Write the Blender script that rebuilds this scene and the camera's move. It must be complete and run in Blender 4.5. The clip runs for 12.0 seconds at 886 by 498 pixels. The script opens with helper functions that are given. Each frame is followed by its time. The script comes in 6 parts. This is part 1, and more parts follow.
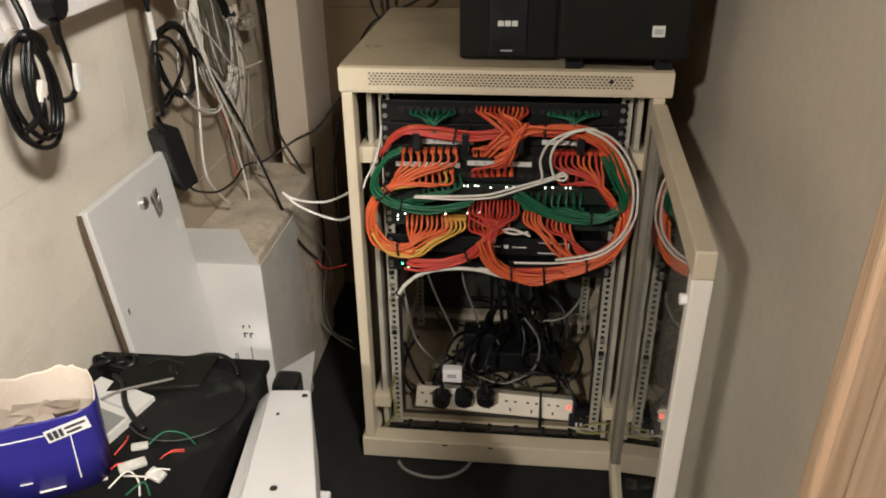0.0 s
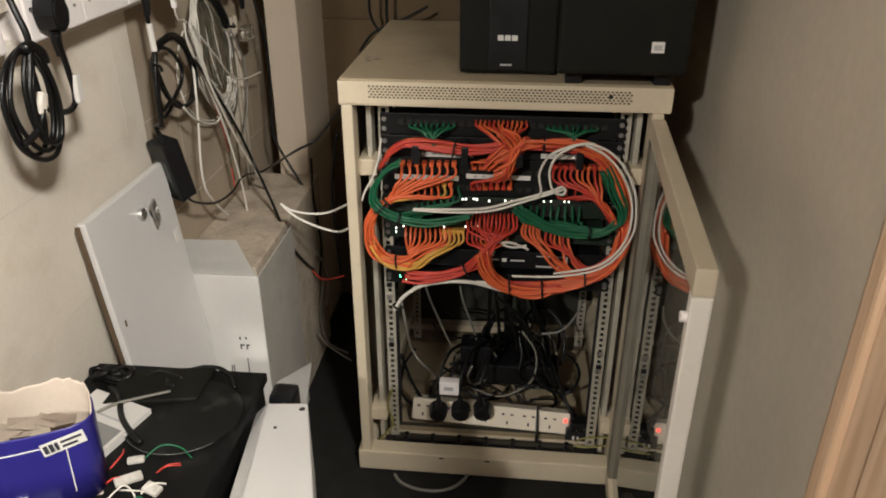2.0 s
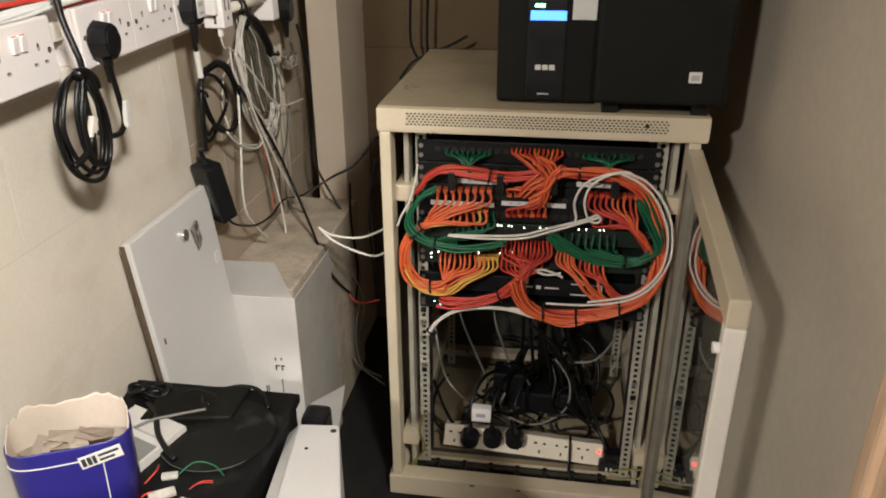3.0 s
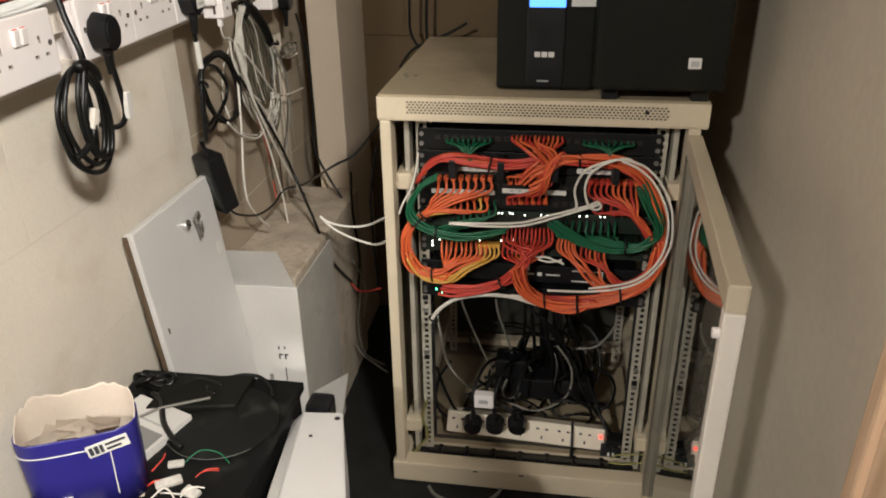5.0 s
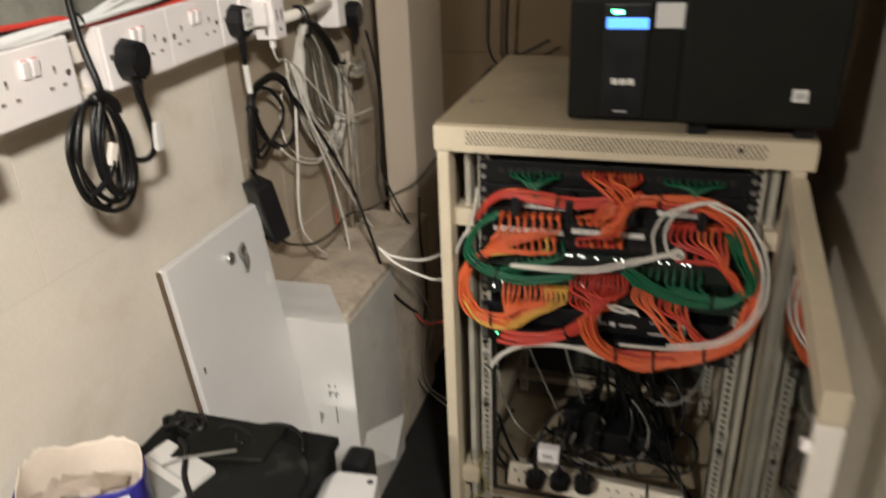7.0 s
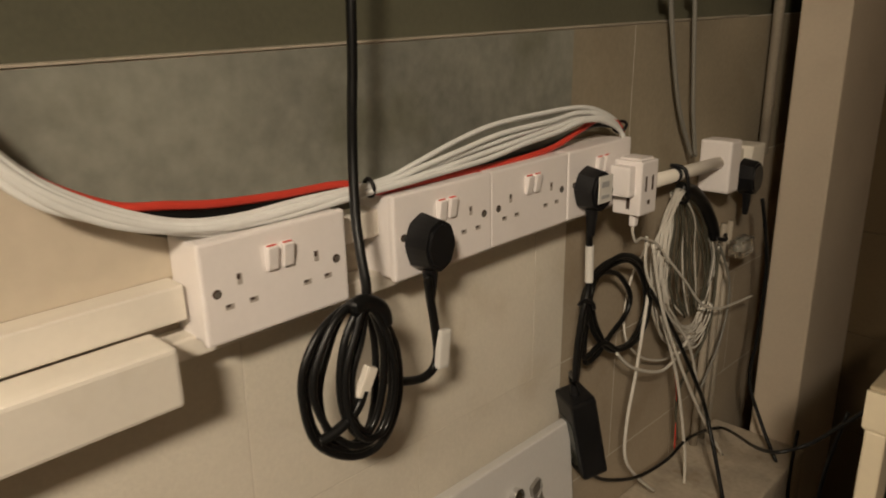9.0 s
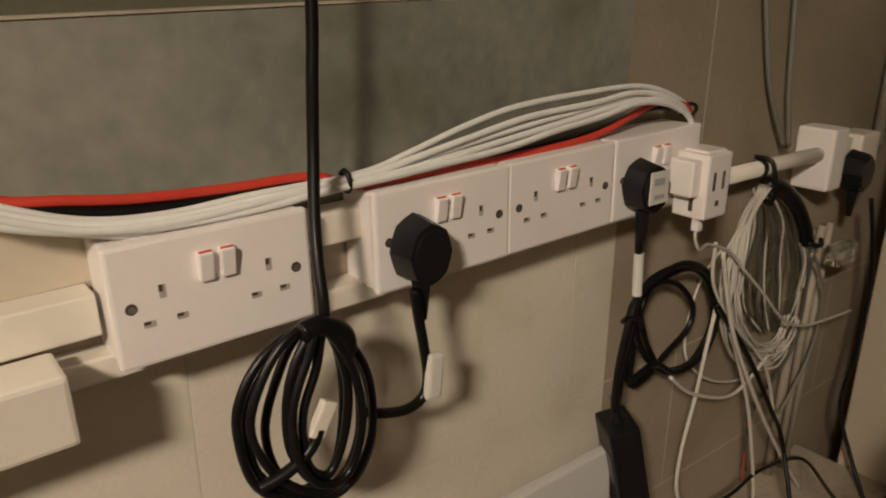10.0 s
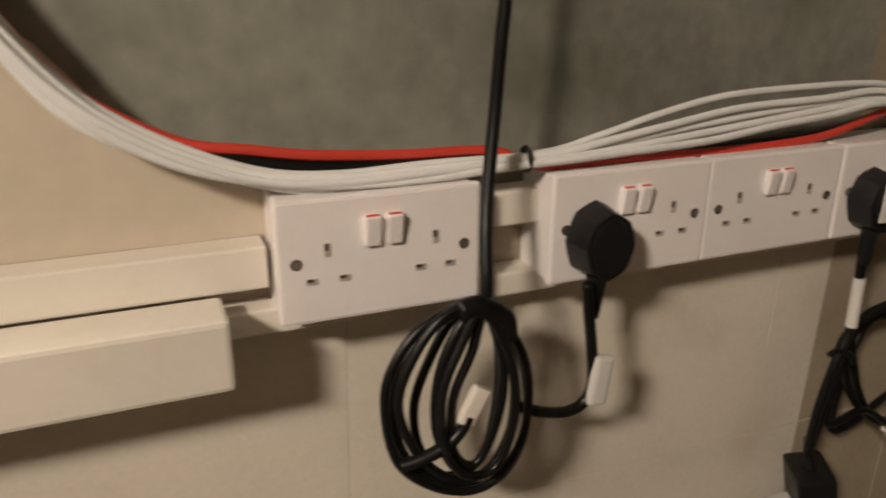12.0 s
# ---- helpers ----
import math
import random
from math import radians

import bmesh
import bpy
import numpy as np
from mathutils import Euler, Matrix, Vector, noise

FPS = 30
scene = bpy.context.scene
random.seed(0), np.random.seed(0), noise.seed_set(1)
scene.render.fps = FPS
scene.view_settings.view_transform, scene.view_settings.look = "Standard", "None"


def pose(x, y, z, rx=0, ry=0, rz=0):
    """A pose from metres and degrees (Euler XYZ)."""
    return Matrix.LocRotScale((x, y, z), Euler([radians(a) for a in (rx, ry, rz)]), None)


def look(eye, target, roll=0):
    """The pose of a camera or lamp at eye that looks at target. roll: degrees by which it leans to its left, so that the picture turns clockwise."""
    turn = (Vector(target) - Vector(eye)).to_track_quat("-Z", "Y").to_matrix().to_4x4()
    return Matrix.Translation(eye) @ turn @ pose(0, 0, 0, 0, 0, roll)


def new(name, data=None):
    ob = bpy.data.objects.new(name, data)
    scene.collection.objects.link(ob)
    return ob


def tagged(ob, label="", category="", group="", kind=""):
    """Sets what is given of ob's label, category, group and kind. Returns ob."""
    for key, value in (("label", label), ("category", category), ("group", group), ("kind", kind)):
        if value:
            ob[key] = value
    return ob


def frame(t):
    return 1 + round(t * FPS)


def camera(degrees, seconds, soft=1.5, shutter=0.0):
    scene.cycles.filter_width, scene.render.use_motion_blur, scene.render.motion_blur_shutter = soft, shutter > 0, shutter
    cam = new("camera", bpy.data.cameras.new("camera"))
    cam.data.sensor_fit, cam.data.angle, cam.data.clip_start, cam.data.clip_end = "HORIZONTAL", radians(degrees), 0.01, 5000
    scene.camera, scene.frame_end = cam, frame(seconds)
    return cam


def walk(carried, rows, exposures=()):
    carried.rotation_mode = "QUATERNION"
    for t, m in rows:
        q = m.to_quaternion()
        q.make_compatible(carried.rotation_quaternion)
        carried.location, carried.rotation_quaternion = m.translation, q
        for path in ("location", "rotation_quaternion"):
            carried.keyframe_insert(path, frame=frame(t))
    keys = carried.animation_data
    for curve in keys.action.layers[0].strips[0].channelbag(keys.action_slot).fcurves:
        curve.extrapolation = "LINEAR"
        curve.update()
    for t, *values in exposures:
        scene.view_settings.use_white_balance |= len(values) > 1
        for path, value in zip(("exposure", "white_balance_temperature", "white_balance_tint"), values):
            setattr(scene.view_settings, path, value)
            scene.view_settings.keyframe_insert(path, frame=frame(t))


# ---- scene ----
LENS = 61.03
PATH = [
    (0, (0.0128, 0.0734, 1.3126), (-0.1737, 1.8367, 0.3875), -0.60),
    (0.5, (0.0132, 0.0764, 1.3120), (-0.1786, 1.8340, 0.3770), -0.40),
    (1, (0.0118, 0.0783, 1.3146), (-0.1757, 1.8366, 0.3802), -0.34),
    (1.5, (0.0096, 0.0779, 1.3173), (-0.1710, 1.8422, 0.3928), -0.20),
    (2, (0.0056, 0.0770, 1.3193), (-0.1686, 1.8527, 0.4156), -0.01),
    (2.5, (0.0079, 0.0719, 1.3216), (-0.2098, 1.8523, 0.4368), -0.18),
    (3, (0.0148, 0.0687, 1.3226), (-0.2642, 1.8619, 0.4821), -0.31),
    (5, (0.0161, 0.0634, 1.3259), (-0.2652, 1.8421, 0.4558), -0.89),
    (5.5, (0.0308, 0.0735, 1.3279), (-0.2592, 1.8352, 0.4266), -0.97),
    (6, (0.0672, 0.0930, 1.3268), (-0.2870, 1.8408, 0.4215), -1.68),
    (6.5, (0.0986, 0.1312, 1.3213), (-0.3098, 1.8649, 0.4117), -1.83),
    (7, (0.0638, 0.2305, 1.3278), (-0.4780, 1.9575, 0.4769), -2.28),
    (7.5, (-0.0773, 0.3534, 1.3606), (-0.8738, 2.0600, 0.6874), -1.08),
    (7.6, (-0.0747, 0.3587, 1.3546), (-0.9688, 2.0353, 0.7304), -1.61),
    (9.3, (-0.1680, 0.6693, 1.3399), (-1.5300, 2.0053, 0.7400), -0.21),
    (9.5, (-0.1767, 0.6989, 1.3371), (-1.5664, 1.9964, 0.7164), -0.16),
    (10, (-0.1893, 0.7745, 1.3400), (-1.6735, 1.9421, 0.6813), 0.21),
    (10.5, (-0.2028, 0.8328, 1.3365), (-1.7328, 1.9213, 0.6481), 0.97),
    (11, (-0.2070, 0.8623, 1.3329), (-1.7751, 1.8820, 0.6248), 1.19),
    (11.5, (-0.2110, 0.8443, 1.3285), (-1.8734, 1.7089, 0.6294), 1.13),
    (12, (-0.2098, 0.8011, 1.3141), (-1.9474, 1.5405, 0.6555), 1.63),
]
EXPOSURES = [(0.0, 0.74, 5760, 10), (0.6, 0.62, 5760, 10), (1.2, 0.53, 5760, 10), (2.0, 0.56, 5760, 10), (3.0, 0.7, 5760, 10), (5.0, 0.66, 5760, 10), (7.0, 0.66, 5760, 10), (7.6, 0.4, 6100, 10), (9.1, -0.24, 7000, 12), (10.2, -0.3, 6900, 13), (12.0, -0.3, 6650, 15)]

cam = camera(LENS, 12.0, 1.9, 0.5)
walk(cam, [(t, look(eye, target, roll)) for t, eye, target, roll in PATH], EXPOSURES)

# ---- light ----
world = bpy.data.worlds.new("world")
scene.world = world
world.use_nodes = True
world.node_tree.nodes["Background"].inputs["Color"].default_value = (1.0, 0.86, 0.68, 1)
world.node_tree.nodes["Background"].inputs["Strength"].default_value = 0.02


def area(name, place, target, size, power, colour, spread):
    data = bpy.data.lights.new(name, "AREA")
    data.shape, data.size, data.energy, data.color, data.spread = "DISK", size, power, colour, radians(spread)
    ob = new(name, data)
    ob.matrix_world = look(place, target)
    return ob


LAMP, LAMP_B = (0.68, -0.60, 2.36), (-0.95, -1.70, 2.36)
area("downlight_bulb", LAMP, (-0.45, 0.95, 0.6), 0.30, 70.0, (1.0, 0.885, 0.72), 175)
area("second_downlight_bulb", LAMP_B, (0.2, 1.0, 0.7), 0.16, 46.0, (1.0, 0.885, 0.72), 175)


# ---- materials ----
def material(name, base, rough=0.5, metal=0.0, spec=0.5, vary=0.15, scale=12.0, fine=160.0, bump=0.0, spots=0.0, spot_colour=(0.1, 0.07, 0.04), island=0.0):
    """A surface with broad and fine variation, optional dirt and relief."""
    m = bpy.data.materials.new(name)
    m.use_nodes = True
    nt = m.node_tree
    bsdf = nt.nodes["Principled BSDF"]
    bsdf.inputs["Roughness"].default_value = rough
    bsdf.inputs["Metallic"].default_value = metal
    bsdf.inputs["Specular IOR Level"].default_value = spec
    tc = nt.nodes.new("ShaderNodeNewGeometry")
    info = nt.nodes.new("ShaderNodeObjectInfo")

    def noise_at(s, detail):
        n = nt.nodes.new("ShaderNodeTexNoise")
        n.inputs["Scale"].default_value, n.inputs["Detail"].default_value = s, detail
        nt.links.new(tc.outputs["Position"], n.inputs["Vector"])
        return n

    broad, small = noise_at(scale, 4), noise_at(fine, 3)
    add = nt.nodes.new("ShaderNodeMath")
    add.operation = "MULTIPLY_ADD"
    nt.links.new(small.outputs["Fac"], add.inputs[0])
    add.inputs[1].default_value = 0.4
    nt.links.new(broad.outputs["Fac"], add.inputs[2])
    rnd = nt.nodes.new("ShaderNodeMath")
    rnd.operation = "MULTIPLY_ADD"
    nt.links.new(info.outputs["Random"], rnd.inputs[0])
    rnd.inputs[1].default_value = island
    nt.links.new(add.outputs[0], rnd.inputs[2])
    ramp = nt.nodes.new("ShaderNodeMapRange")
    ramp.inputs["From Min"].default_value, ramp.inputs["From Max"].default_value = 0.4, 1.0 + island
    ramp.inputs["To Min"].default_value, ramp.inputs["To Max"].default_value = 1 - vary, 1 + vary
    nt.links.new(rnd.outputs[0], ramp.inputs["Value"])
    mul = nt.nodes.new("ShaderNodeVectorMath")
    mul.operation = "SCALE"
    mul.inputs[0].default_value = base
    nt.links.new(ramp.outputs[0], mul.inputs["Scale"])
    out = mul.outputs[0]
    if spots:
        sp = noise_at(scale * 2.3, 8)
        cut = nt.nodes.new("ShaderNodeMapRange")
        cut.inputs["From Min"].default_value, cut.inputs["From Max"].default_value = 0.56, 0.74
        cut.inputs["To Max"].default_value = spots
        nt.links.new(sp.outputs["Fac"], cut.inputs["Value"])
        mix = nt.nodes.new("ShaderNodeMix")
        mix.data_type = "RGBA"
        nt.links.new(cut.outputs[0], mix.inputs["Factor"])
        nt.links.new(out, mix.inputs["A"])
        mix.inputs["B"].default_value = (*spot_colour, 1)
        out = mix.outputs["Result"]
    nt.links.new(out, bsdf.inputs["Base Color"])
    rr = nt.nodes.new("ShaderNodeMapRange")
    rr.inputs["To Min"].default_value, rr.inputs["To Max"].default_value = max(rough - 0.12, 0.02), min(rough + 0.12, 1)
    nt.links.new(broad.outputs["Fac"], rr.inputs["Value"])
    nt.links.new(rr.outputs[0], bsdf.inputs["Roughness"])
    if bump:
        b = nt.nodes.new("ShaderNodeBump")
        b.inputs["Strength"].default_value, b.inputs["Distance"].default_value = bump, 0.002
        nt.links.new(add.outputs[0], b.inputs["Height"])
        nt.links.new(b.outputs["Normal"], bsdf.inputs["Normal"])
    return m


def wood(name, base, dark):
    m = material(name, base, 0.45)
    nt = m.node_tree
    bsdf = nt.nodes["Principled BSDF"]
    tc = nt.nodes.new("ShaderNodeNewGeometry")
    mp = nt.nodes.new("ShaderNodeMapping")
    mp.inputs["Scale"].default_value = (30, 30, 1.6)
    nt.links.new(tc.outputs["Position"], mp.inputs["Vector"])
    n = nt.nodes.new("ShaderNodeTexNoise")
    n.inputs["Scale"].default_value, n.inputs["Detail"].default_value, n.inputs["Distortion"].default_value = 2.0, 6, 1.2
    nt.links.new(mp.outputs[0], n.inputs["Vector"])
    r = nt.nodes.new("ShaderNodeValToRGB")
    r.color_ramp.elements[0].position, r.color_ramp.elements[1].position = 0.35, 0.62
    r.color_ramp.elements[0].color, r.color_ramp.elements[1].color = (*dark, 1), (*base, 1)
    nt.links.new(n.outputs["Fac"], r.inputs["Fac"])
    nt.links.new(r.outputs[0], bsdf.inputs["Base Color"])
    return m


def glow(name, colour, strength):
    m = material(name, colour, 0.3, vary=0.0)
    b = m.node_tree.nodes["Principled BSDF"]
    b.inputs["Emission Color"].default_value = (*colour, 1)
    b.inputs["Emission Strength"].default_value = strength
    return m


def clear(name, tint, rough):
    m = bpy.data.materials.new(name)
    m.use_nodes = True
    b = m.node_tree.nodes["Principled BSDF"]
    b.inputs["Base Color"].default_value = (*tint, 1)
    b.inputs["Roughness"].default_value = rough
    b.inputs["Transmission Weight"].default_value = 1.0
    b.inputs["IOR"].default_value = 1.45
    return m


BLOCK = material("painted_block", (0.70, 0.645, 0.55), 0.8, vary=0.13, scale=4, fine=220, bump=0.5, spots=0.30, spot_colour=(0.46, 0.37, 0.24), island=0.06)
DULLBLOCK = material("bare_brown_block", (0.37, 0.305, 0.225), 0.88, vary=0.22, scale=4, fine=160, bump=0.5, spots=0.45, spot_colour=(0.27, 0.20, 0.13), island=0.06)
# For unseen walls: kept dark so less light bounces back in.
ROOM = material("low_bounce_paint", (0.30, 0.255, 0.195), 0.85, vary=0.08, scale=2)
CONCRETE = material("grey_render", (0.212, 0.212, 0.178), 0.85, vary=0.5, scale=3, fine=60, bump=0.6, spots=0.75, spot_colour=(0.10, 0.098, 0.060))
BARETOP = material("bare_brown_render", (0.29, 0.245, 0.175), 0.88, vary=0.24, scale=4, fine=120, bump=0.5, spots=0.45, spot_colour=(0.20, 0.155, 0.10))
MORTAR = material("mortar", (0.62, 0.57, 0.485), 0.9, vary=0.1, bump=0.7)
UPPER = material("olive_upper_wall", (0.095, 0.092, 0.060), 0.85, vary=0.22, scale=5, bump=0.4)
PLASTER = material("cream_plaster", (0.56, 0.49, 0.39), 0.75, vary=0.14, scale=2.2, fine=60, bump=0.25, spots=0.15, spot_colour=(0.36, 0.30, 0.22))
# Deeper than the wall's tan: the shade behind the rack is in the colour.
BACKWALL = material("shaded_tan_block", (0.125, 0.085, 0.043), 0.85, vary=0.16, scale=5, bump=0.5)
PILLAR = material("pillar_paint", (0.60, 0.51, 0.40), 0.7, vary=0.08, scale=4, bump=0.2, spots=0.2, spot_colour=(0.38, 0.29, 0.20))
DUSTY = material("dusty_ledge", (0.45, 0.385, 0.30), 0.9, vary=0.3, scale=14, fine=120, bump=0.5, spots=0.55, spot_colour=(0.25, 0.18, 0.11))
FLOOR = material("black_floor", (0.014, 0.0135, 0.0125), 0.85, spec=0.2, vary=0.4, scale=20, fine=300, bump=0.3, spots=0.08, spot_colour=(0.05, 0.045, 0.04))
CEILING = material("white_ceiling", (0.7, 0.66, 0.6), 0.9, vary=0.05)
PINE = wood("pine", (0.71, 0.51, 0.35), (0.58, 0.385, 0.235))
RACK = material("cream_steel", (0.59, 0.51, 0.375), 0.45, vary=0.07, scale=7, fine=90, bump=0.06, spots=0.18, spot_colour=(0.40, 0.32, 0.22))
# Dusty, and darker than RACK: the lid top's weaker light is painted in.
LID = material("dusty_shaded_steel", (0.35, 0.285, 0.185), 0.75, vary=0.2, scale=6, fine=140, bump=0.2, spots=0.4, spot_colour=(0.26, 0.20, 0.13))
# Same cream steel as RACK, darkened to hold the shade inside the rack.
RACK_IN = material("dusty_shaded_inside", (0.20, 0.165, 0.11), 0.6, vary=0.16, scale=9, spots=0.35, spot_colour=(0.22, 0.17, 0.10))
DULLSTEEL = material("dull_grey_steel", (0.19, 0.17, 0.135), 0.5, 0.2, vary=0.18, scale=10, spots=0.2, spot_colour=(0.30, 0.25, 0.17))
GALV = material("galvanised_rail", (0.50, 0.47, 0.39), 0.45, 0.35, vary=0.14, scale=20)
DARKSTEEL = material("black_steel", (0.007, 0.007, 0.007), 0.5, spec=0.25, vary=0.3, scale=20)
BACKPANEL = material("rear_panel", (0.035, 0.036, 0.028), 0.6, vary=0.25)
BLACK = material("black_plastic", (0.008, 0.008, 0.009), 0.4, spec=0.35, vary=0.3, scale=30, fine=400, bump=0.1)
MATTE = material("matte_black_plastic", (0.0078, 0.0080, 0.0058), 0.62, spec=0.16, vary=0.25, scale=16, fine=500, bump=0.25)
RUBBER = material("black_cable_sheath", (0.006, 0.006, 0.006), 0.34, spec=0.3, vary=0.25)
PAINTPIPE = material("painted_pipe", (0.40, 0.35, 0.28), 0.6, vary=0.2, scale=12, spots=0.3, spot_colour=(0.25, 0.2, 0.14))
RATING = material("rating_label", (0.028, 0.032, 0.027), 0.25, spec=0.5, vary=0.5, scale=40)
TROUGH = material("dusty_dark_trough", (0.035, 0.030, 0.021), 0.8, vary=0.4, scale=20, spots=0.3, spot_colour=(0.09, 0.075, 0.05))
MILKY = material("milky_plastic", (0.50, 0.475, 0.43), 0.35, vary=0.3, scale=60)
GREENISH = material("switch_face", (0.016, 0.024, 0.017), 0.5, spec=0.3, vary=0.3)
WHITE = material("white_plastic", (0.88, 0.83, 0.815), 0.38, vary=0.04, scale=9, spots=0.06, spot_colour=(0.5, 0.42, 0.32))
IVORY = material("ivory_plastic", (0.84, 0.76, 0.63), 0.42, vary=0.05, spots=0.12, spot_colour=(0.5, 0.42, 0.3))
TRUNK = material("white_trunking", (0.78, 0.73, 0.65), 0.42, vary=0.05, spots=0.12, spot_colour=(0.5, 0.42, 0.3))
PAINTED = material("white_enamelled_steel", (0.65, 0.635, 0.62), 0.4, vary=0.06, scale=5, spots=0.08, spot_colour=(0.5, 0.45, 0.38))
CARD = material("white_card", (0.66, 0.64, 0.61), 0.75, vary=0.05, scale=6, bump=0.15, spots=0.1, spot_colour=(0.5, 0.44, 0.36))
# Spotted copy of CARD, toned down for the side turned from the light.
SHADECARD = material("shaded_card", (0.42, 0.40, 0.36), 0.85, vary=0.15, scale=8, bump=0.3, spots=0.3, spot_colour=(0.28, 0.23, 0.16))
TORN = material("torn_buff_card", (0.57, 0.49, 0.41), 0.85, vary=0.10, scale=18, bump=0.4)
BLUE = material("blue_printed_card", (0.022, 0.018, 0.18), 0.36, vary=0.12, scale=9)
LABEL = material("label_white", (0.70, 0.68, 0.64), 0.6, vary=0.06)
INK = material("dark_ink", (0.03, 0.03, 0.04), 0.6, vary=0.1)
GREYINK = material("grey_print", (0.42, 0.42, 0.42), 0.5, vary=0.1)
TABLETOP = material("dusty_black_top", (0.005, 0.005, 0.005), 0.6, spec=0.18, vary=0.4, scale=9, fine=200, spots=0.10, spot_colour=(0.10, 0.10, 0.085))
SHADEBROWN = material("shade_brown", (0.10, 0.066, 0.036), 0.8, vary=0.3, scale=30)
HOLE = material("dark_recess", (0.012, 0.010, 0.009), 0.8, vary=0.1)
REDMARK = material("red_switch_mark", (0.62, 0.05, 0.03), 0.4, vary=0.1)
CHROME = material("chrome", (0.75, 0.75, 0.74), 0.18, 1.0, vary=0.08)
SCREW = material("zinc_screw", (0.45, 0.44, 0.42), 0.35, 0.9, vary=0.15)
ORANGE = material("orange_cable", (0.62, 0.115, 0.032), 0.42, vary=0.12, island=0.5)
RED = material("red_cable", (0.46, 0.04, 0.022), 0.42, vary=0.12, island=0.5)
GREEN = material("green_cable", (0.008, 0.095, 0.040), 0.42, vary=0.15, island=0.4)
YELLOW = material("yellow_cable", (0.58, 0.32, 0.05), 0.42, vary=0.12)
WCABLE = material("white_cable", (0.66, 0.625, 0.56), 0.45, vary=0.08, island=0.3)
OLDWIRE = material("dull_olive_wire", (0.085, 0.08, 0.058), 0.55, vary=0.2, island=0.5)
GCABLE = material("grey_cable", (0.20, 0.19, 0.165), 0.5, vary=0.12, island=0.4)
FLATW = material("flat_white_sheath", (0.79, 0.795, 0.78), 0.42, vary=0.1, scale=20, island=0.4, spots=0.12, spot_colour=(0.4, 0.35, 0.28))
SHUTTER = material("socket_shutter", (0.46, 0.41, 0.37), 0.6, vary=0.12)
# Dark brown carries the shade inside pin slots and screw recesses.
SLOT = material("slot_shade_brown", (0.075, 0.052, 0.042), 0.8, vary=0.2)
FAINT = material("faint_print", (0.24, 0.24, 0.23), 0.5, vary=0.1)
DISH = material("dusty_dish", (0.006, 0.0065, 0.006), 0.45, spec=0.25, vary=0.4, scale=9, fine=200, spots=0.6, spot_colour=(0.045, 0.05, 0.042))
RIMGREY = material("dull_rim", (0.09, 0.095, 0.085), 0.25, vary=0.6, scale=16)
REDFLEX = material("red_flex", (0.62, 0.055, 0.035), 0.45, vary=0.1)
YGREEN = material("earth_cable", (0.24, 0.22, 0.06), 0.5, vary=0.2)
CLEAR = clear("clear_plastic", (0.93, 0.94, 0.90), 0.12)
GLASS = clear("smoked_glass", (0.86, 0.88, 0.84), 0.01)
LEDW = glow("white_led", (1.0, 0.95, 0.75), 3.5)
LEDG = glow("green_led", (0.15, 1.0, 0.35), 7.0)
LEDR = glow("red_led", (1.0, 0.05, 0.03), 2.2)
LCD = glow("blue_display", (0.10, 0.28, 0.95), 1.6)


# ---- mesh helpers ----
def mesh_of(name, bm, mat, smooth=False):
    me = bpy.data.meshes.new(name)
    bm.normal_update()
    bm.to_mesh(me)
    bm.free()
    me.materials.append(mat)
    if smooth:
        me.polygons.foreach_set("use_smooth", [True] * len(me.polygons))
    return me


def part(name, bm, mat, parent=None, label="", smooth=False):
    ob = new(name, mesh_of(name, bm, mat, smooth))
    if parent:
        ob.parent = parent
    return tagged(ob, label)


def again(name, ob, place, parent=None):
    """Another object on ob's mesh, shifted to place."""
    o = new(name, ob.data)
    o.matrix_basis = place if isinstance(place, Matrix) else Matrix.Translation(place)
    o.parent = parent or ob.parent
    return o


def thing(name, place, label, category, group="", kind="", turn=0):
    ob = new(name)
    ob.empty_display_size = 0.05
    ob.matrix_basis = pose(*place, 0, 0, turn)
    return tagged(ob, label, category, group, kind)


def box(x0, y0, z0, x1, y1, z1, bevel=0.0, bm=None, m=None, segments=2):
    own = bmesh.new()
    bmesh.ops.create_cube(own, size=1)
    for v in own.verts:
        v.co = Vector(((x0 + x1) / 2 + v.co.x * (x1 - x0), (y0 + y1) / 2 + v.co.y * (y1 - y0), (z0 + z1) / 2 + v.co.z * (z1 - z0)))
    if bevel:
        bmesh.ops.bevel(own, geom=own.edges[:], offset=bevel, segments=segments, affect="EDGES", profile=0.6)
    if m is not None:
        own.transform(m)
    if bm is None:
        return own
    return merge(bm, own)


def merge(bm, own):
    me = bpy.data.meshes.new("join")
    own.to_mesh(me)
    own.free()
    bm.from_mesh(me)
    bpy.data.meshes.remove(me)
    return bm


def rod(a, b, r, sides=14, r2=None, bevel=0.0):
    """A capped cylinder or cone from a to b."""
    a, b = Vector(a), Vector(b)
    bm = bmesh.new()
    bmesh.ops.create_cone(bm, cap_ends=True, segments=sides, radius1=r, radius2=r if r2 is None else r2, depth=(b - a).length)
    if bevel:
        rims = [e for e in bm.edges if len(e.link_faces) == 2 and any(len(f.verts) > 4 for f in e.link_faces)]
        bmesh.ops.bevel(bm, geom=rims, offset=bevel, segments=2, affect="EDGES")
    bm.transform(Matrix.Translation((a + b) / 2) @ (b - a).to_track_quat("Z", "Y").to_matrix().to_4x4())
    return bm


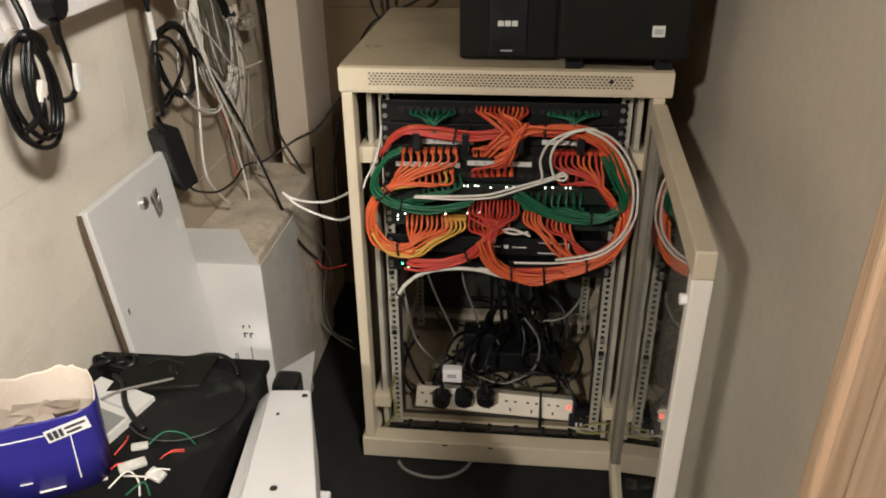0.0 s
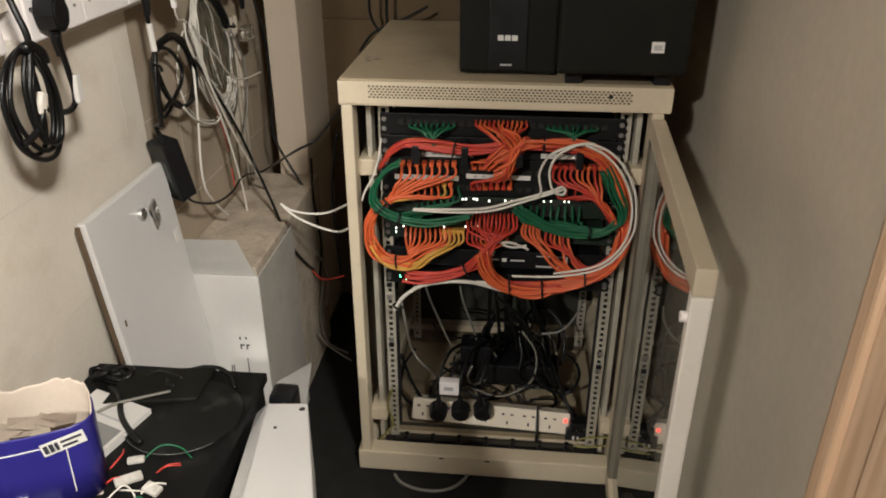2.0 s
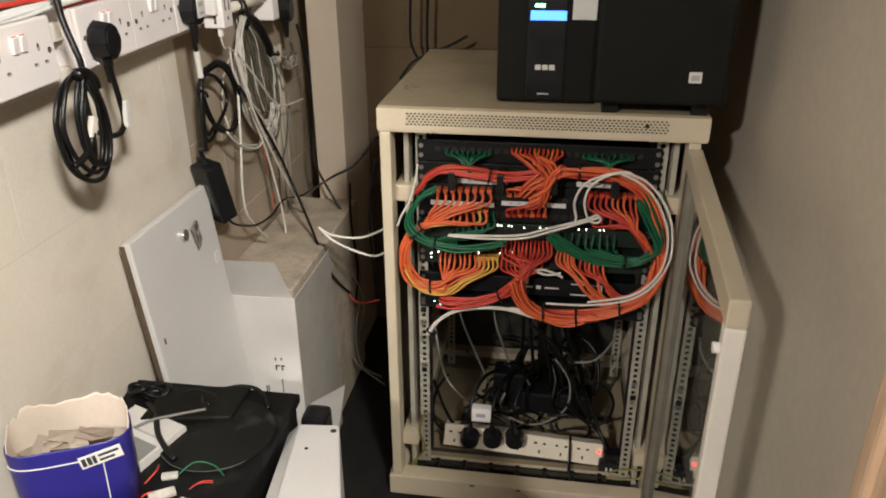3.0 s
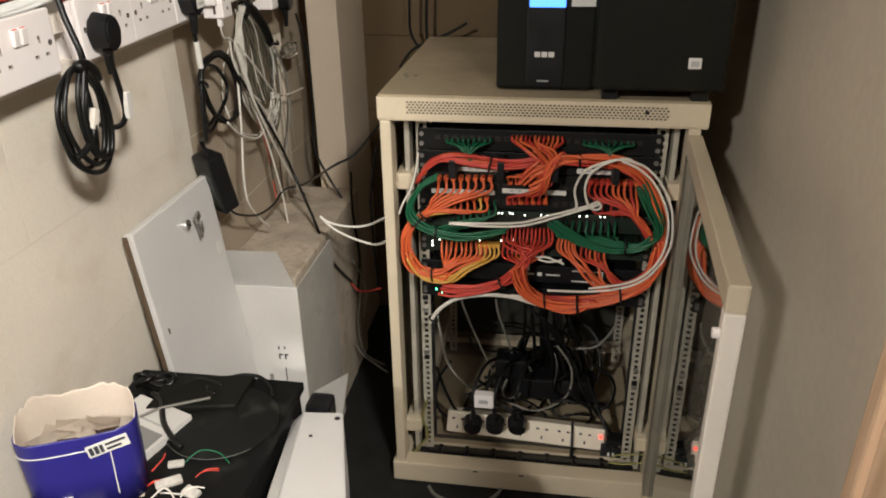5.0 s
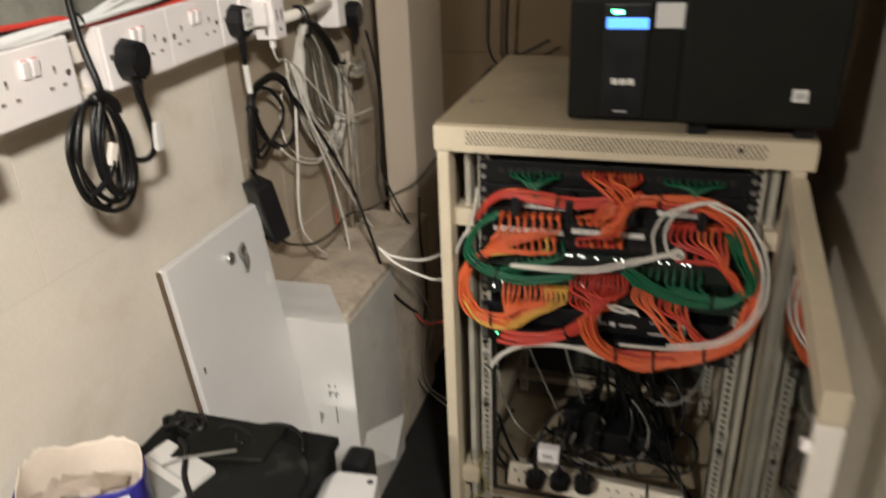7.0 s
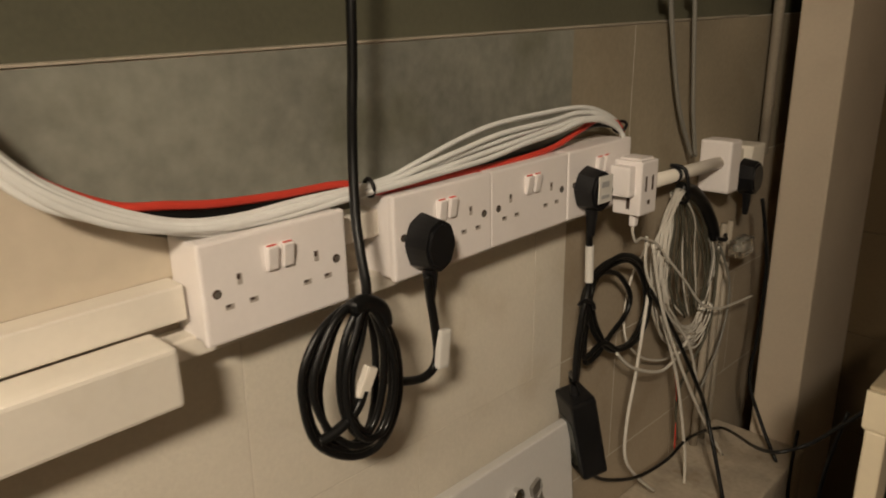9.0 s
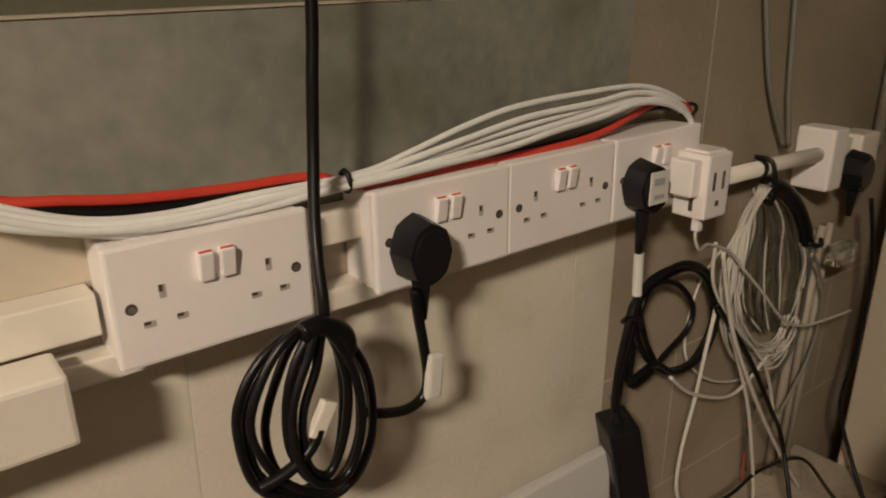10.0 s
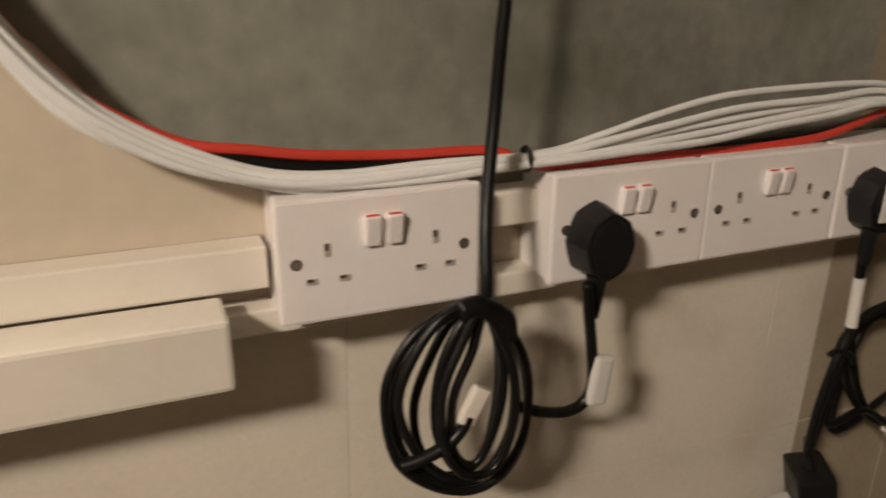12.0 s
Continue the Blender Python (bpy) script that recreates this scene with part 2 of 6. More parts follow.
def glide(pts, steps=6, closed=False):
    """A smooth line through pts."""
    p = [Vector(q) for q in pts]
    n = len(p)
    out = []
    for i in range(n if closed else n - 1):
        a, b, c, d = (p[(i + k) % n] if closed else p[min(max(i + k, 0), n - 1)] for k in (-1, 0, 1, 2))
        for s in range(steps):
            u = s / steps
            out.append(0.5 * (2 * b + (c - a) * u + (2 * a - 5 * b + 4 * c - d) * u * u + (3 * b - a - 3 * c + d) * u ** 3))
    if not closed:
        out.append(p[-1])
    return out


def tube(pts, r, sides=6, steps=6, bm=None, closed=False, flat=1.0):
    """A cable of radius r along pts."""
    line = glide(pts, steps, closed)
    bm = bm or bmesh.new()
    n = len(line)
    up = Vector((0.13, 0.31, 0.94))
    rings = []
    for i, q in enumerate(line):
        a = line[(i - 1) % n] if closed else line[max(i - 1, 0)]
        b = line[(i + 1) % n] if closed else line[min(i + 1, n - 1)]
        d = (b - a).normalized() if (b - a).length > 1e-9 else Vector((0, 0, 1))
        s = d.cross(up)
        s = s.normalized() if s.length > 1e-4 else Vector((1, 0, 0))
        w = s.cross(d)
        up = w
        rings.append([bm.verts.new(q + r * (math.cos(k * 2 * math.pi / sides) * s * flat + math.sin(k * 2 * math.pi / sides) * w)) for k in range(sides)])
    for i in range(n if closed else n - 1):
        a, b = rings[i], rings[(i + 1) % n]
        for k in range(sides):
            bm.faces.new((a[k], a[(k + 1) % sides], b[(k + 1) % sides], b[k]))
    if not closed:
        bm.faces.new(rings[0][::-1])
        bm.faces.new(rings[-1])
    return bm


def cable(name, pts, r, mat, parent=None, label="", sides=7, steps=7, closed=False):
    return part(name, tube(pts, r, sides, steps, closed=closed), mat, parent, label, True)


def lerp(a, b, u):
    return Vector(a) * (1 - u) + Vector(b) * u


def plate(x0, z0, x1, z1, y, depth, holes, bm=None):
    """A slab facing -y with square holes (x, z, w, h) through it."""
    xs = sorted({x0, x1, *(round(h[0] - h[2] / 2, 5) for h in holes), *(round(h[0] + h[2] / 2, 5) for h in holes)})
    zs = sorted({z0, z1, *(round(h[1] - h[3] / 2, 5) for h in holes), *(round(h[1] + h[3] / 2, 5) for h in holes)})
    bm = bm or bmesh.new()
    grid = {}

    def vert(i, k, back):
        key = (i, k, back)
        if key not in grid:
            grid[key] = bm.verts.new((xs[i], y + (depth if back else 0), zs[k]))
        return grid[key]

    def full(i, k):
        if not (0 <= i < len(xs) - 1 and 0 <= k < len(zs) - 1):
            return False
        x, z = (xs[i] + xs[i + 1]) / 2, (zs[k] + zs[k + 1]) / 2
        return not any(abs(x - h[0]) < h[2] / 2 and abs(z - h[1]) < h[3] / 2 for h in holes)

    for i in range(len(xs) - 1):
        for k in range(len(zs) - 1):
            if not full(i, k):
                continue
            bm.faces.new((vert(i, k, 0), vert(i + 1, k, 0), vert(i + 1, k + 1, 0), vert(i, k + 1, 0)))
            bm.faces.new((vert(i, k + 1, 1), vert(i + 1, k + 1, 1), vert(i + 1, k, 1), vert(i, k, 1)))
            for (di, dk, p, q) in ((-1, 0, (i, k + 1), (i, k)), (1, 0, (i + 1, k), (i + 1, k + 1)), (0, -1, (i, k), (i + 1, k)), (0, 1, (i + 1, k + 1), (i, k + 1))):
                if not full(i + di, k + dk):
                    bm.faces.new((vert(*q, 0), vert(*p, 0), vert(*p, 1), vert(*q, 1)))
    return bm


# ---- structure ----
WALL_X, RIGHT_X, BACK_Y, PILLAR_Y = -0.725, 0.395, 2.30, 2.03


def slope(bm):
    """The ledge line rises a little along the wall."""
    for v in bm.verts:
        if abs(v.co.z - 1.319) < 0.0045:
            v.co.z += 0.006 + (v.co.y - 1.0) * 0.031
    return bm


def setting(name, bm, mat, label, category):
    return tagged(part(name, bm, mat), label, category, kind="structure")


setting("floor", box(-2.2, -2.8, -0.12, 2.0, 2.6, 0.0), FLOOR, "black dusty hard floor covering of the cupboard", "floor")
setting("ceiling", box(-2.2, -2.8, 2.4, 2.0, 2.6, 2.5), CEILING, "plain white painted ceiling", "ceiling")
wall_left = setting("wall_left", slope(box(-0.85, 0.36, 0.0, WALL_X - 0.0004, 2.6, 1.318)), MORTAR, "painted concrete block wall with faint mortar joints", "wall")
setting("wall_upper", slope(box(-0.85, 0.36, 1.318, WALL_X - 0.012, 2.6, 2.4)), UPPER, "dark olive upper wall set back behind a ledge line", "wall")
# Paler strip draws the light that the wall's top edge catches.
setting("trim_ledge", slope(box(WALL_X - 0.02, 0.36, 1.3186, WALL_X + 0.0015, 1.99, 1.3206)), PAINTPIPE, "thin strip along the wall top, paler for its lit edge", "trim")
setting("wall_right", box(RIGHT_X, 0.40, 0.0, RIGHT_X + 0.12, 2.6, 2.4), PLASTER, "cream plastered side wall with soft stains", "wall")
setting("wall_back", box(-0.72, BACK_Y, 0.0, RIGHT_X, BACK_Y + 0.12, 2.4), BACKWALL, "tan painted rear wall, its shade put into the colour", "wall")
setting("wall_front", box(-2.1, -2.8, 0.0, 2.0, -2.7, 2.4), ROOM, "plain unseen wall added to close the room", "wall")
setting("wall_side", box(1.9, -2.7, 0.0, 2.0, 0.30, 2.4), ROOM, "plain unseen wall added to close the room", "wall")
setting("wall_far_side", box(-2.2, -2.7, 0.0, -2.1, 0.36, 2.4), ROOM, "plain unseen wall added to close the room", "wall")
setting("wall_return_left", box(-2.1, 0.24, 0.0, -0.727, 0.36, 2.4), ROOM, "plain unseen wall added to close the room", "wall")
setting("wall_return", box(RIGHT_X + 0.12, 0.30, 0.0, 2.0, 0.42, 2.4), PLASTER, "plain unseen wall added to close the room", "wall")
setting("pillar", box(-0.650, PILLAR_Y, 0.0, -0.566, BACK_Y, 2.4, 0.004), PILLAR, "pale painted projecting wall pier", "pillar")
setting("wall_plinth", box(WALL_X, 1.47, 0.0, -0.540, PILLAR_Y, 0.545, 0.006), DUSTY, "dusty boxed-in plinth at the wall foot", "plinth")

# rear wall block courses
for row in range(10):
    z = 0.03 + row * 0.225
    for col in range(3):
        y0 = -0.57 + 0.45 * col - (0.225 if row % 2 else 0)
        x0, x1 = max(y0, -0.57), min(y0 + 0.447, RIGHT_X - 0.002)
        if x1 - x0 > 0.03:
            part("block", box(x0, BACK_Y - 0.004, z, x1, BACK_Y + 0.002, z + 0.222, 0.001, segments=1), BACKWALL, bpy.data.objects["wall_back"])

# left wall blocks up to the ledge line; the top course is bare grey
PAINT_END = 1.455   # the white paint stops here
course = [0.0, 0.204, 0.425, 0.646, 0.868, 1.101, 1.318]
for row in range(6):
    g = 0.0009
    z0, z1 = course[row] + g, course[row + 1] - g
    for col in range(-3, 8):
        y0 = 0.942 + 0.445 * col - (0.2225 if row in (1, 3) else 0.0) if row < 5 else 1.61 + 1.8 * col
        y1 = y0 + (0.445 if row < 5 else 1.8) - 2 * g
        y0, y1 = max(y0, 0.362), min(y1, BACK_Y)
        cuts = [y0, PAINT_END, y1] if y0 + 0.03 < PAINT_END < y1 - 0.03 else [y0, y1]
        for a, b in zip(cuts, cuts[1:]):
            if b - a > 0.03:
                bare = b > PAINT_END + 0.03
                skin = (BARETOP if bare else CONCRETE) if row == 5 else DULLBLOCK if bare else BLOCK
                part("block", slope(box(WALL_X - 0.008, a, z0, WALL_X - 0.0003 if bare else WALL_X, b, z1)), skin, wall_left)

# tan plaster patch below the sagging cables
patch = bmesh.new()
cols = []
for k in range(13):
    y = 0.364 + 0.52 * k / 12
    top = min(1.175 + 0.200 * max(0.0, (0.884 - y) / 0.21) ** 1.5 + 0.004 * math.sin(k * 2.3), 1.306)
    cols.append([patch.verts.new((x, y, z)) for x, z in ((WALL_X + 0.0016, 1.103), (WALL_X + 0.0016, top), (WALL_X - 0.004, top), (WALL_X - 0.004, 1.103))])
for a, b in zip(cols, cols[1:]):
    for i in range(4):
        patch.faces.new((a[i], b[i], b[(i + 1) % 4], a[(i + 1) % 4]))
patch.faces.new(cols[0])
patch.faces.new(cols[-1][::-1])
bmesh.ops.recalc_face_normals(patch, faces=patch.faces[:])
part("plaster_patch", patch, PLASTER, wall_left, "rough tan plaster patch")

# pine door lining with a moulded edge
frame_1 = thing("door_frame", (0.284, 0.46, 0), "pale pine door lining with grooved moulding", "door frame", kind="structure")
for name, b in (("lining", (-0.004, -0.15, 0.0, 0.12, 0.118, 2.3)), ("moulding", (-0.010, 0.118, 0.0, 0.12, 0.140, 2.3)), ("bead", (0.000, 0.140, 0.0, 0.12, 0.160, 2.3)), ("stop", (-0.016, -0.02, 0.0, -0.004, 0.06, 2.3)), ("edge_strip", (0.008, 0.160, 0.0, 0.12, 0.176, 2.3))):
    part(name, box(*b, 0.004), PINE, frame_1)

# recessed ceiling lamps
for place in (LAMP[:2], LAMP_B[:2]):
    lamp = thing("ceiling_light", (*place, 2.4), "small white recessed ceiling downlight", "ceiling light", group="ceiling lights")
    ring = bmesh.new()
    bmesh.ops.create_cone(ring, cap_ends=False, segments=32, radius1=0.07, radius2=0.055, depth=0.02)
    ring.transform(Matrix.Translation((0, 0, -0.01)))
    part("bezel", ring, WHITE, lamp, smooth=True)


# ---- network rack ----
RX0, RX1, RY, RZ = -0.330, 0.292, 1.460, 0.966
RW, RD = RX1 - RX0, 0.62
rack = thing("network_rack", (RX0, RY, 0), "cream steel floor-standing network rack with its glass door open", "network rack")
holes = [(0.060 + 0.0078 * i + (0.0039 if k % 2 else 0), 0.9325 + 0.0052 * k, 0.0045, 0.0033) for k in range(5) for i in range(63)]
lid = part("lid", box(0.0, 0.004, 0.955, RW, RD, RZ, 0.004), LID, rack, "dusty cream steel lid, its top darkened for the light")
part("lid_front", plate(0.0, 0.920, RW, 0.9625, -0.003, 0.003, holes), RACK, rack, "perforated cream steel front edge")
# Added near-black sheet gives the vent holes their dark inside.
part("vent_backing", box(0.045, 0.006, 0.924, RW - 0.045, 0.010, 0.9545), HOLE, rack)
part("lid_return", box(0.0, 0.000, 0.915, RW, 0.030, 0.920, 0.002), RACK, rack)
part("lid_side", box(0.0, 0.002, 0.920, 0.004, RD, 0.9545, 0.001), RACK, rack)
part("lid_side", box(RW - 0.004, 0.002, 0.920, RW, RD, 0.9545, 0.001), RACK, rack)
for q in ((0.030, 0.150), (0.046, 0.165), (0.024, 0.175)):
    part("lid_screw", rod((q[0], q[1], 0.964), (q[0], q[1], 0.967), 0.0055, 12), SCREW, rack)
part("dark_screw", rod((0.51, -0.0055, 0.945), (0.51, -0.001, 0.945), 0.004, 10), HOLE, rack)
# corner posts
post = part("post", box(0.003, 0.0, 0.058, 0.025, 0.045, 0.915, 0.003), RACK, rack)
again("post", post, (RW - 0.036, 0, 0))
again("post", post, (0, RD - 0.05, 0))
again("post", post, (RW - 0.036, RD - 0.05, 0))
part("side_panel", box(0.003, 0.05, 0.06, 0.006, RD - 0.04, 0.91), RACK_IN, rack, "dusty cream steel side panel, darkened for the inside shade")
part("side_panel", box(RW - 0.006, 0.05, 0.06, RW - 0.003, RD - 0.04, 0.91), RACK_IN, rack, "dusty cream steel side panel, darkened for the inside shade")
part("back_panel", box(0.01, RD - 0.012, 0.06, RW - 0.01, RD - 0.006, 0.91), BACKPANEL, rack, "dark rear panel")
part("bottom_panel", box(0.01, 0.03, 0.030, RW - 0.01, RD - 0.01, 0.036), RACK_IN, rack, "dusty cream bottom panel, darkened for the inside shade")
part("plinth_front", box(-0.006, -0.004, 0.004, RW + 0.002, 0.040, 0.060, 0.004), RACK, rack)
part("plinth_side", box(-0.006, 0.0405, 0.004, 0.03, RD, 0.056, 0.003), RACK, rack)
part("plinth_side", box(RW - 0.03, 0.0405, 0.004, RW, RD, 0.056, 0.003), RACK, rack)
part("plinth_back", box(0.031, RD - 0.04, 0.004, RW - 0.031, RD, 0.056, 0.003), RACK, rack)
for x in (0.06, RW - 0.06):
    part("foot", rod((x, 0.06, 0.0), (x, 0.06, 0.028), 0.02, 16), BLACK, rack)
    part("foot", rod((x, RD - 0.06, 0.0), (x, RD - 0.06, 0.028), 0.02, 16), BLACK, rack)
for x in (0.19, 0.30):
    part("plinth_slot", box(x, -0.0048, 0.050, x + 0.012, -0.003, 0.054, 0.0006), HOLE, rack)

for x in (0.0405, RW - 0.0515):
    part("inner_upright", box(x, 0.050, 0.058, x + 0.011, 0.085, 0.915, 0.002), GALV, rack)
# mounting rails with square holes
rail_holes = [(0.0, 0.075 + 0.0148 * i, 0.0085, 0.0085) for i in range(56)]
front_rail = part("mounting_rail", plate(-0.011, 0.058, 0.011, 0.905, 0.0, 0.002, rail_holes), GALV, rack)
front_rail.matrix_basis = Matrix.Translation((0.074, 0.062, 0))
again("mounting_rail", front_rail, (RW - 0.070, 0.062, 0))
again("mounting_rail", front_rail, (0.074, 0.50, 0))
again("mounting_rail", front_rail, (RW - 0.070, 0.50, 0))
for x, s in ((0.0635, 1), (RW - 0.0595, -1)):
    part("rail_flange", box(x - 0.001, 0.0645, 0.058, x + 0.001, 0.105, 0.905), GALV, rack)
    # Added near-black sheet stands for the shade behind the rail holes.
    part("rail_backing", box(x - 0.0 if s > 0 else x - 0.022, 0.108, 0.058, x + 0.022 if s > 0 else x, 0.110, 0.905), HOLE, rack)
    for z in (0.13, 0.76):
        part("depth_bar", box(x - (0.040 if s > 0 else -0.004), 0.03, z, x - (0.002 if s > 0 else -0.036), RD - 0.03, z + 0.035, 0.003), RACK, rack)
for i, (x, z) in enumerate(((0.074, 0.49), (0.074, 0.46), (0.074, 0.345), (0.074, 0.33), (RW - 0.07, 0.53), (RW - 0.07, 0.335), (RW - 0.07, 0.30), (RW - 0.07, 0.29))):
    part("cage_nut", box(x - 0.006, 0.056, z - 0.005, x + 0.006, 0.062, z + 0.005, 0.0015), SCREW if i % 3 else BLACK, rack)

# open glass door, hinged on the far post
door = part("door", box(-0.014, -0.595, 0.868, 0.012, -0.004, 0.906, 0.003), RACK, rack, "open cream steel door with smoked glass")
door.matrix_basis = Matrix.Translation((RW - 0.020, 0, 0)) @ pose(0, 0, 0, 0, 0, -3.4)
part("bottom_rail", box(-0.014, -0.595, 0.020, 0.012, -0.004, 0.062, 0.003), RACK, door)
# Paler than the door's cream: the light on this edge is painted in.
part("free_stile", box(-0.014, -0.595, 0.0625, 0.012, -0.574, 0.8675, 0.003), TRUNK, door, "steel edge made paler for the light on it")
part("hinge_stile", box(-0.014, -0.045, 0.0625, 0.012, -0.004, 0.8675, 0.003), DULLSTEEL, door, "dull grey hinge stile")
pane = part("glass", box(-0.003, -0.576, 0.060, 0.002, -0.044, 0.870), GLASS, door, "smoked safety glass pane")
pane.visible_shadow = False
part("lock_stud", rod((-0.014, -0.585, 0.835), (-0.022, -0.585, 0.835), 0.007, 12), WHITE, door)
for z in (0.10, 0.80):
    part("hinge_pin", rod((0.0, 0.0, z), (0.0, 0.0, z + 0.05), 0.005, 10), SCREW, door)

# ---- equipment in the rack ----
FY = 1.518   # the plane of the equipment fronts
EX0, EX1 = -0.262, 0.222


def faceplate(name, z0, z1, mat, label, category, depth=0.18):
    t = thing(name, ((EX0 + EX1) / 2, FY, z0), label, category)
    w = (EX1 - EX0) / 2
    part("body", box(-w + 0.022, 0.003, 0.001, w - 0.022, depth, z1 - z0 - 0.001, 0.002), mat, t)
    part("face", box(-w, -0.003, 0.0, w, 0.003, z1 - z0, 0.0015), mat, t)
    for x in (-w + 0.008, w - 0.008):
        for z in ((0.012, z1 - z0 - 0.012) if z1 - z0 > 0.03 else ((z1 - z0) / 2,)):
            part("screw", rod((x, -0.003, z), (x, -0.0065, z), 0.0048, 10), SCREW, t)
    return t


def port_row(t, x0, x1, n, z, mat=HOLE, w=0.012, h=0.011):
    first = None
    for i in range(n):
        x = x0 + (x1 - x0) * i / (n - 1)
        if first is None:
            first = part("port", box(-w / 2, -0.0045, -h / 2, w / 2, -0.0005, h / 2, 0.0008, segments=1), mat, t)
            first.matrix_basis = Matrix.Translation((x, 0, z))
        else:
            again("port", first, (x, 0, z))


panel_a = faceplate("patch_bay", 0.842, 0.886, DARKSTEEL, "black patch panel with green and red leads", "patch panel", 0.08)
port_row(panel_a, -0.20, 0.20, 24, 0.026)
manager = faceplate("cable_manager", 0.796, 0.840, DARKSTEEL, "black cable manager holding the upper bundle", "cable manager", 0.05)
ring = part("ring", box(-0.007, -0.055, 0.002, 0.007, -0.003, 0.040, 0.002), BLACK, manager)
ring.matrix_basis = Matrix.Translation((-0.165, 0, 0))
for x in (-0.068, 0.038, 0.155):
    again("ring", ring, (x, 0, 0))
panel_b = faceplate("patch_bay", 0.716, 0.794, DARKSTEEL, "black double-row patch panel with white label strips", "patch panel", 0.08)
port_row(panel_b, -0.20, 0.20, 24, 0.052)
port_row(panel_b, -0.20, 0.20, 24, 0.016)
strips = [(-0.234, 1.505, 0.756), (-0.102, 1.505, 0.761), (-0.087, 1.505, 0.762), (0.043, 1.505, 0.765), (-0.184, 1.505, 0.806), (-0.075, 1.505, 0.812), (0.061, 1.505, 0.810), (0.141, 1.505, 0.813)]
for a, b in zip(strips[::2], strips[1::2]):
    part("label_strip", box(a[0] + 0.02, 1.503 - FY, a[2] - 0.0055 - 0.716, b[0] + 0.02, 1.5055 - FY, a[2] + 0.0045 - 0.716, 0.0006), LABEL, panel_b, "white paper label strip")
    for k in range(6):
        u = lerp(a, b, 0.12 + 0.13 * k)
        part("print", box(u.x + 0.02, 1.5024 - FY, u.z - 0.002 - 0.716, u.x + 0.027, 1.503 - FY, u.z + 0.0015 - 0.716), GREYINK, panel_b)
switch_a = faceplate("network_switch", 0.672, 0.712, GREENISH, "dark network switch with lit status lights", "network switch", 0.26)
port_row(switch_a, -0.17, 0.16, 24, 0.012)
port_row(switch_a, -0.17, 0.16, 24, 0.026)
switch_b = faceplate("network_switch", 0.612, 0.652, GREENISH, "dark network switch with lit status lights", "network switch", 0.26)
port_row(switch_b, -0.17, 0.16, 24, 0.012)
port_row(switch_b, -0.17, 0.16, 24, 0.026)
router = faceplate("router", 0.548, 0.588, BLACK, "black router with pale outline marks", "router", 0.2)
modem = faceplate("modem", 0.500, 0.532, BLACK, "black network unit with two green lights", "modem", 0.2)


def lights(t, z0, dots, mat):
    first = None
    for p in dots:
        q = (p[0] - (EX0 + EX1) / 2, -0.006, p[2] - z0)
        if first is None:
            first = part("status_light", rod((0, 0, 0), (0, 0.003, 0), 0.0014, 8), mat, t, "lit status light")
            first.matrix_basis = Matrix.Translation(q)
        else:
            again("status_light", first, q)


lights(switch_a, 0.672, [(-0.126, 1.512, 0.706), (-0.115, 1.512, 0.707), (-0.101, 1.512, 0.706), (-0.094, 1.512, 0.707), (-0.087, 1.512, 0.707), (-0.071, 1.512, 0.708), (-0.065, 1.512, 0.707), (-0.039, 1.512, 0.705), (-0.006, 1.512, 0.707), (0.007, 1.512, 0.707), (0.073, 1.512, 0.708), (0.088, 1.512, 0.709), (0.115, 1.512, 0.709), (0.124, 1.512, 0.709), (-0.218, 1.512, 0.702), (-0.195, 1.512, 0.706)], LEDW)
lights(switch_b, 0.612, [(-0.236, 1.512, 0.634), (-0.220, 1.512, 0.639), (-0.133, 1.512, 0.642), (-0.087, 1.512, 0.644), (-0.062, 1.512, 0.646), (0.066, 1.512, 0.647), (0.080, 1.512, 0.648), (-0.236, 1.512, 0.625)], LEDW)
lights(modem, 0.500, [(-0.230, 1.512, 0.517), (-0.217, 1.512, 0.508)], LEDG)
for a, b in (((0.085, 0.006), (0.150, 0.009)), ((0.085, 0.031), (0.150, 0.033)), ((0.148, 0.006), (0.151, 0.033)), ((-0.01, 0.018), (0.005, 0.022)), ((0.012, 0.016), (0.022, 0.024)), ((0.03, 0.018), (0.06, 0.021))):
    part("outline_mark", box(a[0], -0.0042, a[1], b[0], -0.0032, b[1]), LABEL, router)


# ---- patch leads ----
def strand_set(bundle, path, n, r, spread, mats, wander=0.003, seed=1, steps=6):
    rnd = random.Random(seed)
    path = [Vector(p) for p in path]
    for i in range(n):
        ang, rad = rnd.uniform(0, 6.283), spread * math.sqrt(rnd.random())
        off = Vector((math.cos(ang) * rad * 0.7, math.sin(ang) * rad * 0.8, math.cos(ang) * rad * 0.8))
        pts = [p + off + Vector([rnd.uniform(-wander, wander) for _ in range(3)]) for p in path]
        cable("lead", pts, r, rnd.choice(mats), bundle, steps=steps, sides=6)


